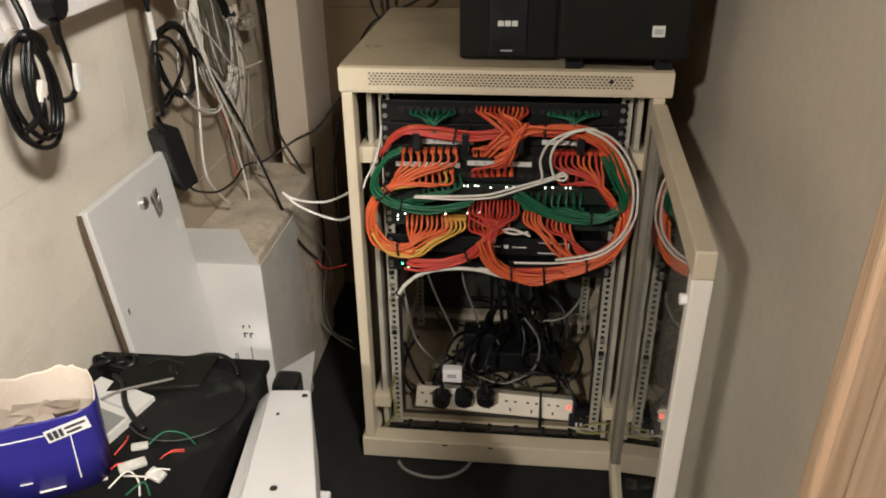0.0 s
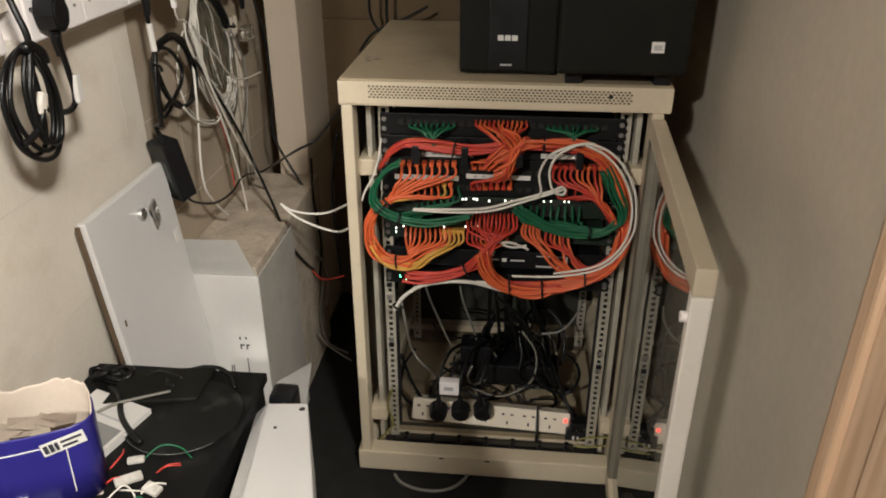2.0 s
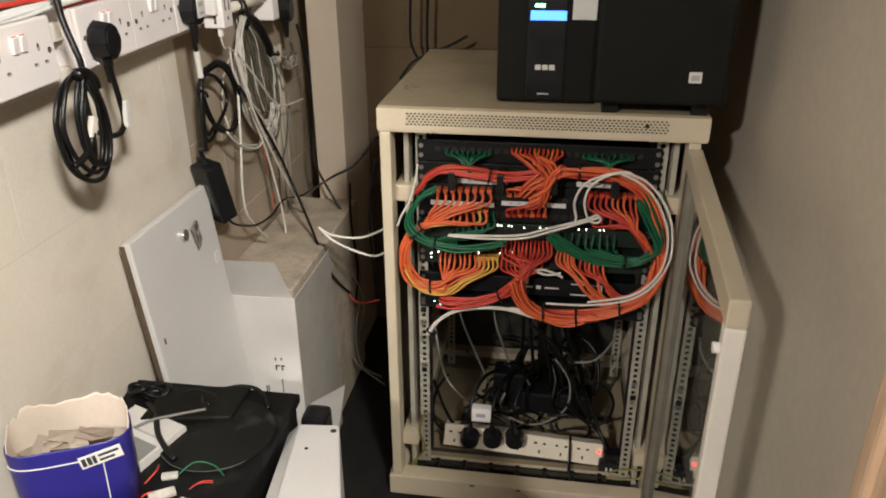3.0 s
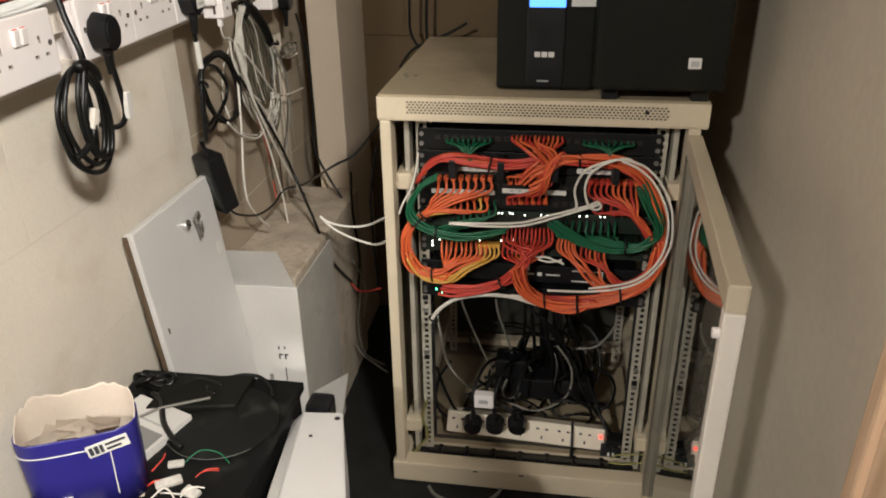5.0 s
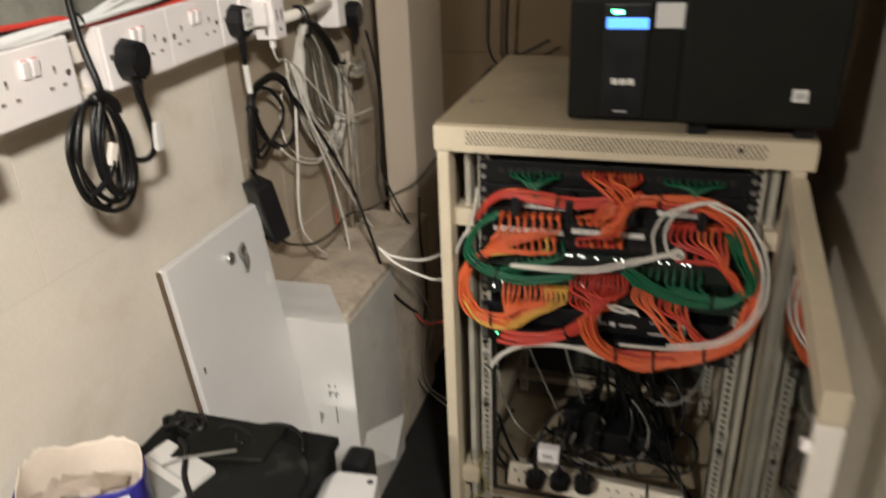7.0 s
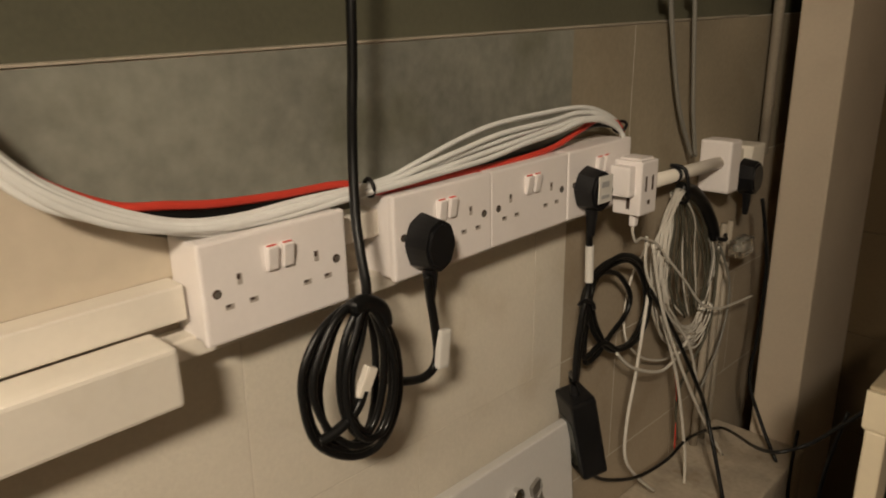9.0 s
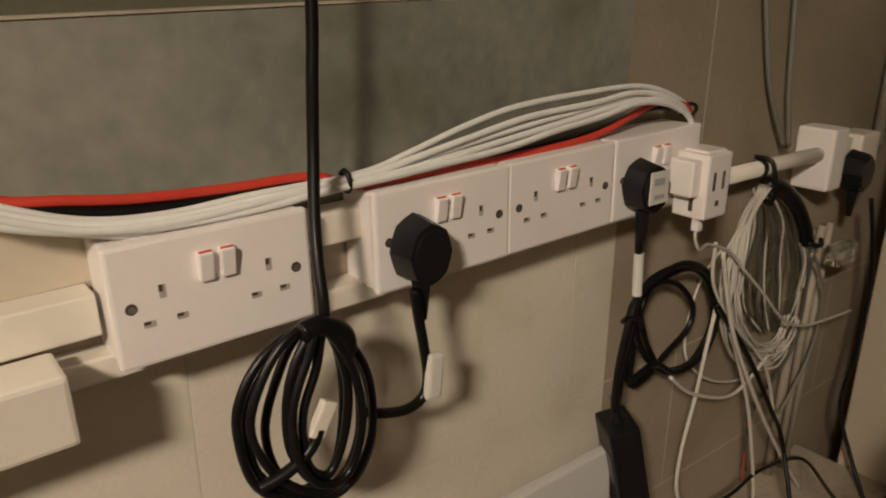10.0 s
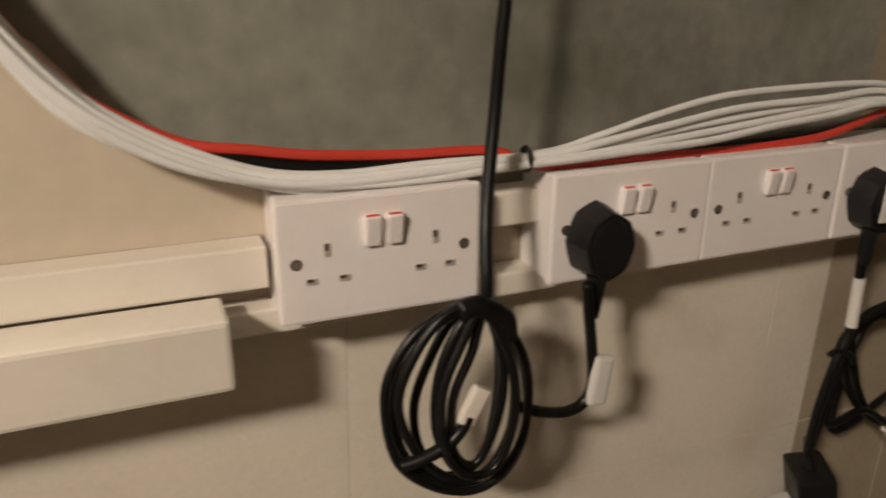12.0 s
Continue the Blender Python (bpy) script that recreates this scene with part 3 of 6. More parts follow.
def fan(bundle, a, b, n, gather, onward, r, mats, seed=1, drop=0.02, out=0.035, spread=0.008, boot=True):
    """n leads from a row of ports to a gathering point and on along a path."""
    rnd = random.Random(seed)
    onward = [Vector(p) for p in (onward if isinstance(onward, list) else [onward])]
    for i in range(n):
        s = lerp(a, b, i / max(n - 1, 1))
        m = rnd.choice(mats)
        jit = Vector([rnd.uniform(-spread, spread) for _ in range(3)])
        g = Vector(gather) + jit
        near = s + Vector((rnd.uniform(-0.002, 0.002), -out * rnd.uniform(0.75, 1.1), -drop if g.z < s.z else drop))
        mid = lerp(near, g, 0.55) + Vector((0, -0.006, 0.006 if g.z < s.z else -0.004))
        pts = [s, s + Vector((0, -0.014, 0)), near, mid, g] + [p + jit * 1.0 + Vector([rnd.uniform(-0.003, 0.003) for _ in range(3)]) for p in onward]
        cable("lead", pts, r, m, bundle, steps=5, sides=6)
        if boot:
            part("boot", box(s.x - 0.0048, s.y - 0.018, s.z - 0.0045, s.x + 0.0048, s.y + 0.004, s.z + 0.0045, 0.0012, segments=1), m, bundle)


def tie(bundle, centre, r, axis, flat=1.0):
    """A black cable tie round a bundle."""
    q = Vector(axis).to_track_quat("Z", "Y").to_matrix()
    pts = [Vector(centre) + q @ Vector((math.cos(k * 0.7854) * r, math.sin(k * 0.7854) * r * flat, 0)) for k in range(8)]
    part("cable_tie", tube(pts, 0.0022, 5, 3, closed=True), BLACK, bundle, "black cable tie", True)


def bundle_of(label, group="patch leads"):
    return thing("patch_lead_bundle", (0, 0, 0), label, "cable bundle", group)


R1 = 0.0027
upper = bundle_of("thick red-orange bundle across the cable manager")
strand_set(upper, [(-0.253, 1.470, 0.791), (-0.236, 1.470, 0.820), (-0.200, 1.470, 0.837), (-0.147, 1.470, 0.834), (-0.081, 1.470, 0.828), (-0.027, 1.470, 0.834), (0.027, 1.470, 0.847)], 17, R1, 0.013, [RED, RED, ORANGE], seed=3)
strand_set(upper, [(-0.026, 1.470, 0.827), (0.027, 1.470, 0.843), (0.085, 1.470, 0.847), (0.144, 1.470, 0.840), (0.186, 1.470, 0.815), (0.215, 1.470, 0.765), (0.234, 1.470, 0.707), (0.241, 1.470, 0.639), (0.226, 1.470, 0.598), (0.178, 1.470, 0.562), (0.099, 1.470, 0.538), (0.011, 1.470, 0.530)], 20, R1, 0.014, [RED, ORANGE, ORANGE], seed=4)
for p, a in zip([(-0.109, 1.470, 0.831), (0.064, 1.470, 0.846)], ((1, 0, -0.2), (1, 0, 0))):
    tie(upper, p, 0.016, a)
left_loop = bundle_of("orange loop down the rack's side")
gather = (-0.242, 1.465, 0.717)
fan(left_loop, (-0.218, 1.515, 0.783), (-0.112, 1.515, 0.787), 8, gather, [(-0.278, 1.462, 0.683), (-0.287, 1.462, 0.641), (-0.275, 1.462, 0.596), (-0.232, 1.462, 0.575)], R1, [ORANGE], seed=5, spread=0.009)
fan(left_loop, (-0.212, 1.515, 0.739), (-0.119, 1.515, 0.743), 8, gather, [(-0.274, 1.466, 0.684), (-0.282, 1.466, 0.639), (-0.268, 1.466, 0.599), (-0.228, 1.466, 0.580)], R1, [ORANGE, ORANGE, YELLOW], seed=6, spread=0.007)
fan(left_loop, (-0.213, 1.515, 0.637), (-0.119, 1.515, 0.639), 10, (-0.205, 1.460, 0.587), [(-0.232, 1.460, 0.578), (-0.261, 1.460, 0.592), (-0.281, 1.460, 0.629)], R1, [ORANGE], seed=7, spread=0.010, boot=False)
tie(left_loop, gather, 0.015, (0.5, 0, 0.6))
tie(left_loop, (-0.228, 1.460, 0.581), 0.015, (1, 0, 0.1))
yellow = bundle_of("yellow and ochre leads under the lower switch")
fan(yellow, (-0.131, 1.515, 0.635), (-0.093, 1.515, 0.637), 5, (-0.190, 1.458, 0.573), [(-0.232, 1.458, 0.576), (-0.261, 1.458, 0.592), (-0.277, 1.458, 0.624)], 0.0027, [YELLOW], seed=8, spread=0.007)
green_l = bundle_of("dark green leads looping round the upper switch")
strand_set(green_l, [(-0.217, 1.458, 0.801), (-0.245, 1.458, 0.784), (-0.267, 1.458, 0.750), (-0.270, 1.458, 0.719), (-0.251, 1.458, 0.695), (-0.216, 1.458, 0.682), (-0.164, 1.458, 0.676), (-0.113, 1.458, 0.681), (-0.073, 1.458, 0.695)], 11, 0.0027, 0.011, [GREEN], seed=9)
fan(green_l, (-0.190, 1.515, 0.688), (-0.102, 1.515, 0.734), 8, (-0.224, 1.470, 0.685), [(-0.252, 1.465, 0.698), (-0.267, 1.465, 0.725)], 0.0026, [GREEN], seed=10, spread=0.006, boot=False)
tie(green_l, (-0.258, 1.458, 0.703), 0.015, (0.6, 0, -0.7))
tie(green_l, (-0.219, 1.458, 0.680), 0.014, (1, 0, -0.2))
green_r = bundle_of("dark green leads looping to the far side")
strand_set(green_r, [(0.016, 1.462, 0.715), (0.045, 1.462, 0.695), (0.085, 1.462, 0.674), (0.136, 1.462, 0.665), (0.185, 1.462, 0.668), (0.220, 1.462, 0.685), (0.228, 1.462, 0.716), (0.204, 1.462, 0.762), (0.184, 1.462, 0.802)], 12, 0.0027, 0.011, [GREEN], seed=11)
fan(green_r, (0.032, 1.515, 0.696), (0.146, 1.515, 0.698), 9, (0.147, 1.470, 0.672), [(0.191, 1.465, 0.670), (0.221, 1.465, 0.694)], 0.0026, [GREEN], seed=12, spread=0.007, boot=False)
tie(green_r, (0.164, 1.460, 0.668), 0.015, (1, 0, 0))
top_fans = bundle_of("green and red leads from the top panel")
fan(top_fans, (-0.200, 1.515, 0.866), (-0.112, 1.515, 0.869), 9, (-0.152, 1.478, 0.845), (-0.150, 1.475, 0.835), 0.0023, [GREEN], seed=13, drop=0.004, out=0.016, spread=0.005, boot=False)
fan(top_fans, (0.072, 1.515, 0.870), (0.167, 1.515, 0.871), 9, (0.122, 1.478, 0.855), (0.127, 1.475, 0.845), 0.0023, [GREEN], seed=14, drop=0.004, out=0.016, spread=0.005, boot=False)
fan(top_fans, (-0.069, 1.515, 0.875), (0.029, 1.515, 0.876), 12, (-0.005, 1.468, 0.842), [(-0.026, 1.464, 0.822), (-0.045, 1.464, 0.801)], R1, [RED, ORANGE], seed=15, drop=0.006, out=0.02, spread=0.012, boot=False)
middle = bundle_of("red-orange leads looping across the middle panel")
fan(middle, (-0.071, 1.515, 0.781), (0.000, 1.515, 0.784), 6, (0.001, 1.462, 0.829), [(0.027, 1.462, 0.847), (0.064, 1.462, 0.851)], R1, [RED, ORANGE], seed=16, spread=0.010)
fan(middle, (-0.073, 1.515, 0.737), (0.002, 1.515, 0.741), 7, (0.002, 1.460, 0.793), [(0.012, 1.458, 0.831), (0.032, 1.458, 0.852)], R1, [ORANGE, RED], seed=17, spread=0.011)
strand_set(middle, [(-0.024, 1.452, 0.790), (-0.003, 1.452, 0.807), (0.012, 1.452, 0.833), (0.001, 1.452, 0.853), (-0.016, 1.452, 0.871)], 9, R1, 0.016, [RED, ORANGE], seed=18, wander=0.006)
right_fan = bundle_of("red-orange leads fanning to the side post")
fan(right_fan, (0.090, 1.515, 0.788), (0.179, 1.515, 0.789), 9, (0.183, 1.462, 0.732), [(0.202, 1.468, 0.712), (0.219, 1.468, 0.680)], R1, [RED, ORANGE], seed=19, spread=0.008)
fan(right_fan, (0.100, 1.515, 0.750), (0.170, 1.515, 0.750), 5, (0.176, 1.464, 0.733), [(0.198, 1.468, 0.712), (0.214, 1.468, 0.680)], R1, [RED], seed=20, spread=0.007, boot=False)
lower_mid = bundle_of("red leads gathered below the switches")
fan(lower_mid, (-0.081, 1.515, 0.674), (0.019, 1.515, 0.677), 13, (-0.030, 1.460, 0.633), [(-0.068, 1.455, 0.585), (-0.112, 1.455, 0.561), (-0.172, 1.455, 0.549), (-0.205, 1.455, 0.552)], R1, [RED], seed=21, spread=0.010, boot=False)
fan(lower_mid, (-0.081, 1.515, 0.643), (-0.001, 1.515, 0.645), 9, (-0.037, 1.460, 0.610), [(-0.028, 1.455, 0.574), (0.006, 1.455, 0.544), (0.058, 1.455, 0.534), (0.122, 1.455, 0.543)], R1, [RED, ORANGE], seed=22, spread=0.010, boot=False)
tie(lower_mid, (-0.082, 1.455, 0.576), 0.016, (1, 0, 0.5))
lower_right = bundle_of("orange leads gathered into the bottom bundle")
fan(lower_right, (0.034, 1.515, 0.662), (0.069, 1.515, 0.661), 6, (0.101, 1.460, 0.597), [(0.143, 1.457, 0.572), (0.187, 1.457, 0.583), (0.219, 1.457, 0.619), (0.228, 1.457, 0.670)], R1, [ORANGE], seed=23, spread=0.010, boot=False)
fan(lower_right, (0.083, 1.515, 0.649), (0.127, 1.515, 0.649), 6, (0.132, 1.460, 0.599), [(0.165, 1.457, 0.576), (0.202, 1.457, 0.599), (0.224, 1.457, 0.638), (0.229, 1.457, 0.682)], R1, [ORANGE, RED], seed=24, spread=0.010, boot=False)
strand_set(lower_right, [(-0.054, 1.452, 0.613), (-0.044, 1.452, 0.580), (-0.018, 1.452, 0.547), (0.030, 1.452, 0.528), (0.088, 1.452, 0.530), (0.155, 1.452, 0.552), (0.209, 1.452, 0.584), (0.235, 1.452, 0.635), (0.236, 1.452, 0.691)], 14, R1, 0.011, [ORANGE, RED, ORANGE], seed=25)
cable("lead", [(-0.006, 1.445, 0.541), (0.030, 1.445, 0.521), (0.065, 1.445, 0.517), (0.094, 1.445, 0.528), (0.104, 1.445, 0.547)], R1, ORANGE, lower_right)
for p in [(0.010, 1.452, 0.543), (0.163, 1.452, 0.566), (0.078, 1.452, 0.534)]:
    tie(lower_right, p, 0.018, (1, 0, 0.1))
whites = bundle_of("white leads swept across the front of the rack")
for p in (
    [(-0.189, 1.452, 0.707), (-0.116, 1.452, 0.709), (-0.043, 1.452, 0.715), (0.019, 1.452, 0.735), (0.079, 1.452, 0.755), (0.103, 1.452, 0.767)],
    [(-0.190, 1.447, 0.707), (-0.116, 1.447, 0.705), (-0.037, 1.447, 0.711), (0.028, 1.447, 0.733), (0.081, 1.447, 0.753), (0.106, 1.447, 0.763)],
    [(0.060, 1.446, 0.747), (0.063, 1.446, 0.761), (0.058, 1.446, 0.794), (0.074, 1.446, 0.830), (0.107, 1.446, 0.849), (0.141, 1.446, 0.858), (0.159, 1.446, 0.857)],
    [(0.102, 1.442, 0.771), (0.110, 1.442, 0.763), (0.103, 1.442, 0.754), (0.086, 1.442, 0.762), (0.077, 1.442, 0.799), (0.089, 1.442, 0.832), (0.121, 1.442, 0.853), (0.150, 1.442, 0.858), (0.173, 1.442, 0.849)],
    [(0.140, 1.444, 0.859), (0.180, 1.444, 0.847), (0.211, 1.444, 0.821), (0.236, 1.444, 0.779), (0.247, 1.444, 0.742), (0.250, 1.444, 0.686), (0.236, 1.444, 0.645), (0.209, 1.444, 0.608), (0.169, 1.444, 0.585), (0.101, 1.444, 0.571), (0.015, 1.444, 0.568)],
    [(0.141, 1.440, 0.856), (0.176, 1.440, 0.840), (0.206, 1.440, 0.812), (0.229, 1.440, 0.771), (0.240, 1.440, 0.731), (0.239, 1.440, 0.680), (0.224, 1.440, 0.640), (0.195, 1.440, 0.609), (0.159, 1.440, 0.593), (0.098, 1.440, 0.580)],
):
    cable("lead", p, 0.0025, WCABLE, whites)
cable("lead", [(-0.027, 1.480, 0.594), (-0.021, 1.480, 0.621), (0.007, 1.480, 0.627), (0.037, 1.480, 0.617), (0.046, 1.480, 0.612)], 0.0026, WCABLE, whites)
cable("lead", [(-0.016, 1.480, 0.624), (0.014, 1.480, 0.616), (0.042, 1.480, 0.622)], 0.0026, WCABLE, whites)
greys = bundle_of("grey leads dropping down the rack's side")
cable("lead", [(-0.236, 1.460, 0.461), (-0.217, 1.460, 0.494), (-0.179, 1.460, 0.524), (-0.125, 1.460, 0.538), (-0.065, 1.460, 0.539), (-0.006, 1.460, 0.524)], 0.0042, WCABLE, greys)
cable("lead", [(-0.222, 1.470, 0.478), (-0.214, 1.470, 0.421)] + [(-0.213, 1.550, 0.300), (-0.184, 1.550, 0.253)] + [(-0.150, 1.660, 0.134), (-0.091, 1.660, 0.112)], 0.0028, GCABLE, greys)
cable("lead", [(-0.060, 1.462, 0.541), (-0.006, 1.462, 0.536), (0.065, 1.462, 0.519)], 0.0028, WCABLE, greys)
cable("lead", [(-0.249, 1.446, 0.856), (-0.255, 1.446, 0.816), (-0.266, 1.446, 0.780), (-0.285, 1.446, 0.744), (-0.292, 1.446, 0.724)], 0.0021, WCABLE, greys)
tie(greys, (-0.228, 1.460, 0.471), 0.010, (0.4, 0, 1))

# ---- foot of the rack ----
tray = thing("cable_tray", ((RX0 + RX1) / 2, 1.545, 0.036), "cream slotted cable tray at the rack foot", "cable tray")
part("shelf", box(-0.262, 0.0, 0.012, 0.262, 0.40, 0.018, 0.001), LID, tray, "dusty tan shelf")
part("lip", box(-0.262, -0.003, 0.0, 0.262, 0.0, 0.022, 0.001), RACK, tray)
part("trough", box(-0.262, -0.044, 0.0005, 0.262, -0.004, 0.006, 0.001), HOLE, tray, "dark slotted trough")
for i in range(7):
    x = -0.215 + 0.066 * i
    part("slot_hook", box(x, -0.042, 0.006, x + 0.011, -0.006, 0.022, 0.002), BLACK, tray)
part("brush", box(-0.24, -0.030, 0.006, 0.20, -0.018, 0.013, 0.002), RUBBER, tray)

strip = thing("power_strip", (-0.022, 1.575, 0.100), "white trailing power strip with a lit red switch", "power strip")
strip.matrix_basis = pose(-0.022, 1.575, 0.1, -22, 3, 0)
part("body", box(-0.195, -0.02, -0.027, 0.195, 0.02, 0.027, 0.004), IVORY, strip)
for i in range(7):
    x = -0.168 + 0.0525 * i
    for dx, dz, w, h in ((0, -0.012, 0.004, 0.008), (-0.011, 0.009, 0.007, 0.004), (0.011, 0.009, 0.007, 0.004)):
        part("pin_slot", box(x + dx - w / 2, -0.0206, dz - h / 2, x + dx + w / 2, -0.0195, dz + h / 2), HOLE, strip)
part("seam", box(0.112, -0.0207, -0.026, 0.1145, -0.0195, 0.026), GREYINK, strip)
gland = part("cable_gland", box(0.186, -0.034, -0.036, 0.240, -0.0225, -0.004, 0.004), BLACK, strip, "black flex outlet")
for x in (0.203, 0.214):
    part("print", box(x, -0.0348, -0.033, x + 0.005, -0.0338, -0.024), LABEL, gland)
cable("flex", [(0.212, -0.028, -0.006), (0.196, -0.026, 0.030), (0.178, -0.015, 0.062), (0.160, 0.010, 0.100), (0.140, 0.040, 0.140)], 0.0045, RUBBER, strip)
part("switch_light", box(0.181, -0.0222, 0.004, 0.189, -0.019, 0.012, 0.001), LEDR, strip, "lit red neon switch")


def plug(name, m, mat, label, r=0.024, tail=0.04, group="plugs"):
    """A three-pin plug whose round body faces -y and whose flex leaves downwards."""
    t = thing(name, (0, 0, 0), label, "plug", group)
    t.matrix_basis = m
    b = bmesh.new()
    bmesh.ops.create_cone(b, cap_ends=True, segments=24, radius1=r, radius2=r * 0.86, depth=0.032)
    for v in b.verts:
        # a softened eight-sided outline
        a = math.atan2(v.co.y, v.co.x)
        v.co.xy *= 1.0 + 0.030 * math.cos(8 * a)
    rims = [e for e in b.edges if any(len(f.verts) > 4 for f in e.link_faces)]
    bmesh.ops.bevel(b, geom=rims, offset=0.003, segments=2, affect="EDGES")
    b.transform(Matrix.Translation((0, -0.016, 0)) @ pose(0, 0, 0, 90, 0, 0) @ Matrix.Diagonal((1.0, 1.26, 1, 1)))
    part("body", b, mat, t)
    part("strain_relief", rod((0, -0.014, -r * 1.12), (0, -0.014, -r * 1.12 - tail), 0.0085, 10, 0.0048), mat, t)
    return t


for i, px in enumerate([(-0.149, 1.545, 0.135), (-0.095, 1.545, 0.140), (-0.041, 1.545, 0.145)]):
    p = plug("power_plug", pose(px[0], px[1] + 0.006, px[2], -22, 180 + (3 - 3 * i), 0), BLACK, "black three-pin plug pushed into the power strip", 0.0235)
strip_leads = thing("power_lead_tangle", (0, 0, 0), "tangled black power leads and adapters in the rack", "cables")
rnd = random.Random(7)
for i, px in enumerate([(-0.151, 1.560, 0.173), (-0.097, 1.560, 0.178), (-0.043, 1.560, 0.191)]):
    q = Vector(px)
    cable("lead", [q, q + Vector((0, 0.01, 0.03)), q + Vector((0.02, 0.06, 0.07)), q + Vector((0.05, 0.12, 0.06)), q + Vector((0.12 - 0.04 * i, 0.2, 0.03))], 0.0042, RUBBER, strip_leads)
for i in range(34):
    c = Vector((rnd.uniform(-0.13, 0.12), rnd.uniform(1.62, 1.86), rnd.uniform(0.06, 0.24)))
    a, b = rnd.uniform(0.03, 0.09), rnd.uniform(0.03, 0.08)
    t0 = rnd.uniform(0, 6.28)
    pts = [c + Vector((a * math.cos(t0 + k * 0.8), 0.05 * math.sin(t0 * 2 + k * 0.7), b * math.sin(t0 + k * 0.8))) for k in range(7)]
    cable("lead", pts, rnd.choice((0.003, 0.004, 0.0045)), RUBBER if i % 7 else GCABLE, strip_leads, steps=5)
cable("lead", [(0.149, 1.600, 0.277), (0.177, 1.600, 0.255), (0.190, 1.600, 0.215), (0.174, 1.600, 0.166), (0.129, 1.600, 0.162), (0.079, 1.600, 0.206)], 0.004, RUBBER, strip_leads)
cable("lead", [(-0.017, 1.600, 0.425), (0.044, 1.600, 0.365), (0.089, 1.600, 0.273), (0.128, 1.600, 0.184), (0.166, 1.600, 0.127), (0.198, 1.600, 0.077)], 0.0042, RUBBER, strip_leads)
cable("lead", [(-0.103, 1.620, 0.159), (-0.016, 1.620, 0.122), (0.040, 1.620, 0.139), (0.080, 1.620, 0.183), (0.083, 1.620, 0.259), (0.046, 1.620, 0.321)], 0.0028, GCABLE, strip_leads)
cable("lead", [(-0.244, 1.580, 0.261), (-0.218, 1.580, 0.178), (-0.183, 1.580, 0.126), (-0.127, 1.580, 0.178)], 0.0042, RUBBER, strip_leads)
cable("lead", [(-0.209, 1.580, 0.280), (-0.238, 1.580, 0.228), (-0.247, 1.580, 0.150), (-0.212, 1.580, 0.109), (-0.162, 1.580, 0.149)], 0.004, RUBBER, strip_leads)
for k in (0, 3):
    cable("lead", [(-0.20 + 0.03 * k, 1.63 + 0.02 * k, 0.50), (-0.19 + 0.028 * k, 1.66, 0.40), (-0.16 + 0.03 * k, 1.70, 0.28 - 0.01 * k), (-0.12 + 0.02 * k, 1.74, 0.15)], 0.0028, GCABLE, strip_leads)
cable("lead", [(0.094, 1.660, 0.290), (0.142, 1.660, 0.302), (0.178, 1.660, 0.353), (0.186, 1.660, 0.393)], 0.003, GCABLE, strip_leads)
for px, s in zip([(0.015, 1.700, 0.154), (-0.067, 1.700, 0.183), (0.102, 1.700, 0.153)], ((0.05, 0.035, 0.03), (0.04, 0.03, 0.05), (0.045, 0.03, 0.03))):
    part("adapter", box(px[0] - s[0], px[1] - s[1], px[2] - s[2], px[0] + s[0], px[1] + s[1], px[2] + s[2], 0.006), BLACK, strip_leads)
tagp = (-0.124, 1.560, 0.188)
for i in range(13):
    x, y = rnd.uniform(-0.05, 0.075), rnd.uniform(1.64, 1.74)
    sway = rnd.uniform(-0.03, 0.04)
    cable("lead", [(x * 0.6 + 0.005, y + 0.05, 0.52), (x * 0.8, y + 0.02, 0.43), (x + sway * 0.5, y, 0.33), (x * 1.3 + sway, y + 0.01, 0.25), (x * 1.6 + sway, y + 0.04, 0.16)], rnd.choice((0.0045, 0.006, 0.007)), RUBBER, strip_leads, steps=4)
strap = thing("cable_strap", (0.094, 1.553, 0.036), "black cable strap hanging over the power strip", "strap")
part("band", tube([(0.0, 0.024, 0.094), (-0.001, -0.004, 0.088), (0.0, -0.014, 0.060), (0.001, -0.012, 0.030), (0.0, -0.010, 0.012)], 0.0026, 6, 5), RUBBER, strap, "", True)
part("buckle", box(-0.004, -0.018, 0.018, 0.004, -0.010, 0.042, 0.002), BLACK, strap)
tag = thing("white_charger", tagp, "small white charger plug with a grey label", "charger")
part("body", box(-0.024, -0.012, -0.018, 0.024, 0.012, 0.02, 0.004), WHITE, tag)
part("label", box(-0.012, -0.013, -0.003, 0.010, -0.0118, 0.007), GREYINK, tag)
inlet = (0.196, 1.550, 0.104)
iec = thing("power_connector", inlet, "black mains connector beside the power strip", "connector")
part("body", box(-0.022, -0.015, -0.013, 0.022, 0.018, 0.013, 0.004), BLACK, iec)
part("pin", rod((-0.005, -0.016, -0.004), (-0.002, -0.022, -0.006), 0.003, 8), CHROME, iec)
part("pin", rod((0.008, -0.016, -0.001), (0.011, -0.022, 0.002), 0.003, 8), CHROME, iec)
ta, tb = Vector((-0.258, 1.525, 0.047)), Vector((0.185, 1.525, 0.062))
trough = thing("cable_trough", ((ta.x + tb.x) / 2, 1.545, 0.0365), "dark dusty cable trough along the rack foot", "cable trough")
half = (tb.x - ta.x) / 2
tz = (ta.z + tb.z) / 2 - 0.0365
part("base", box(-half, -0.020, 0.0, half, 0.020, max(tz - 0.004, 0.008), 0.003), TROUGH, trough)
part("front_lip", box(-half, -0.0235, 0.0, half, -0.0205, tz + 0.005, 0.001), TROUGH, trough)
part("back_lip", box(-half, 0.0205, 0.0, half, 0.0235, tz + 0.009, 0.001), TROUGH, trough)
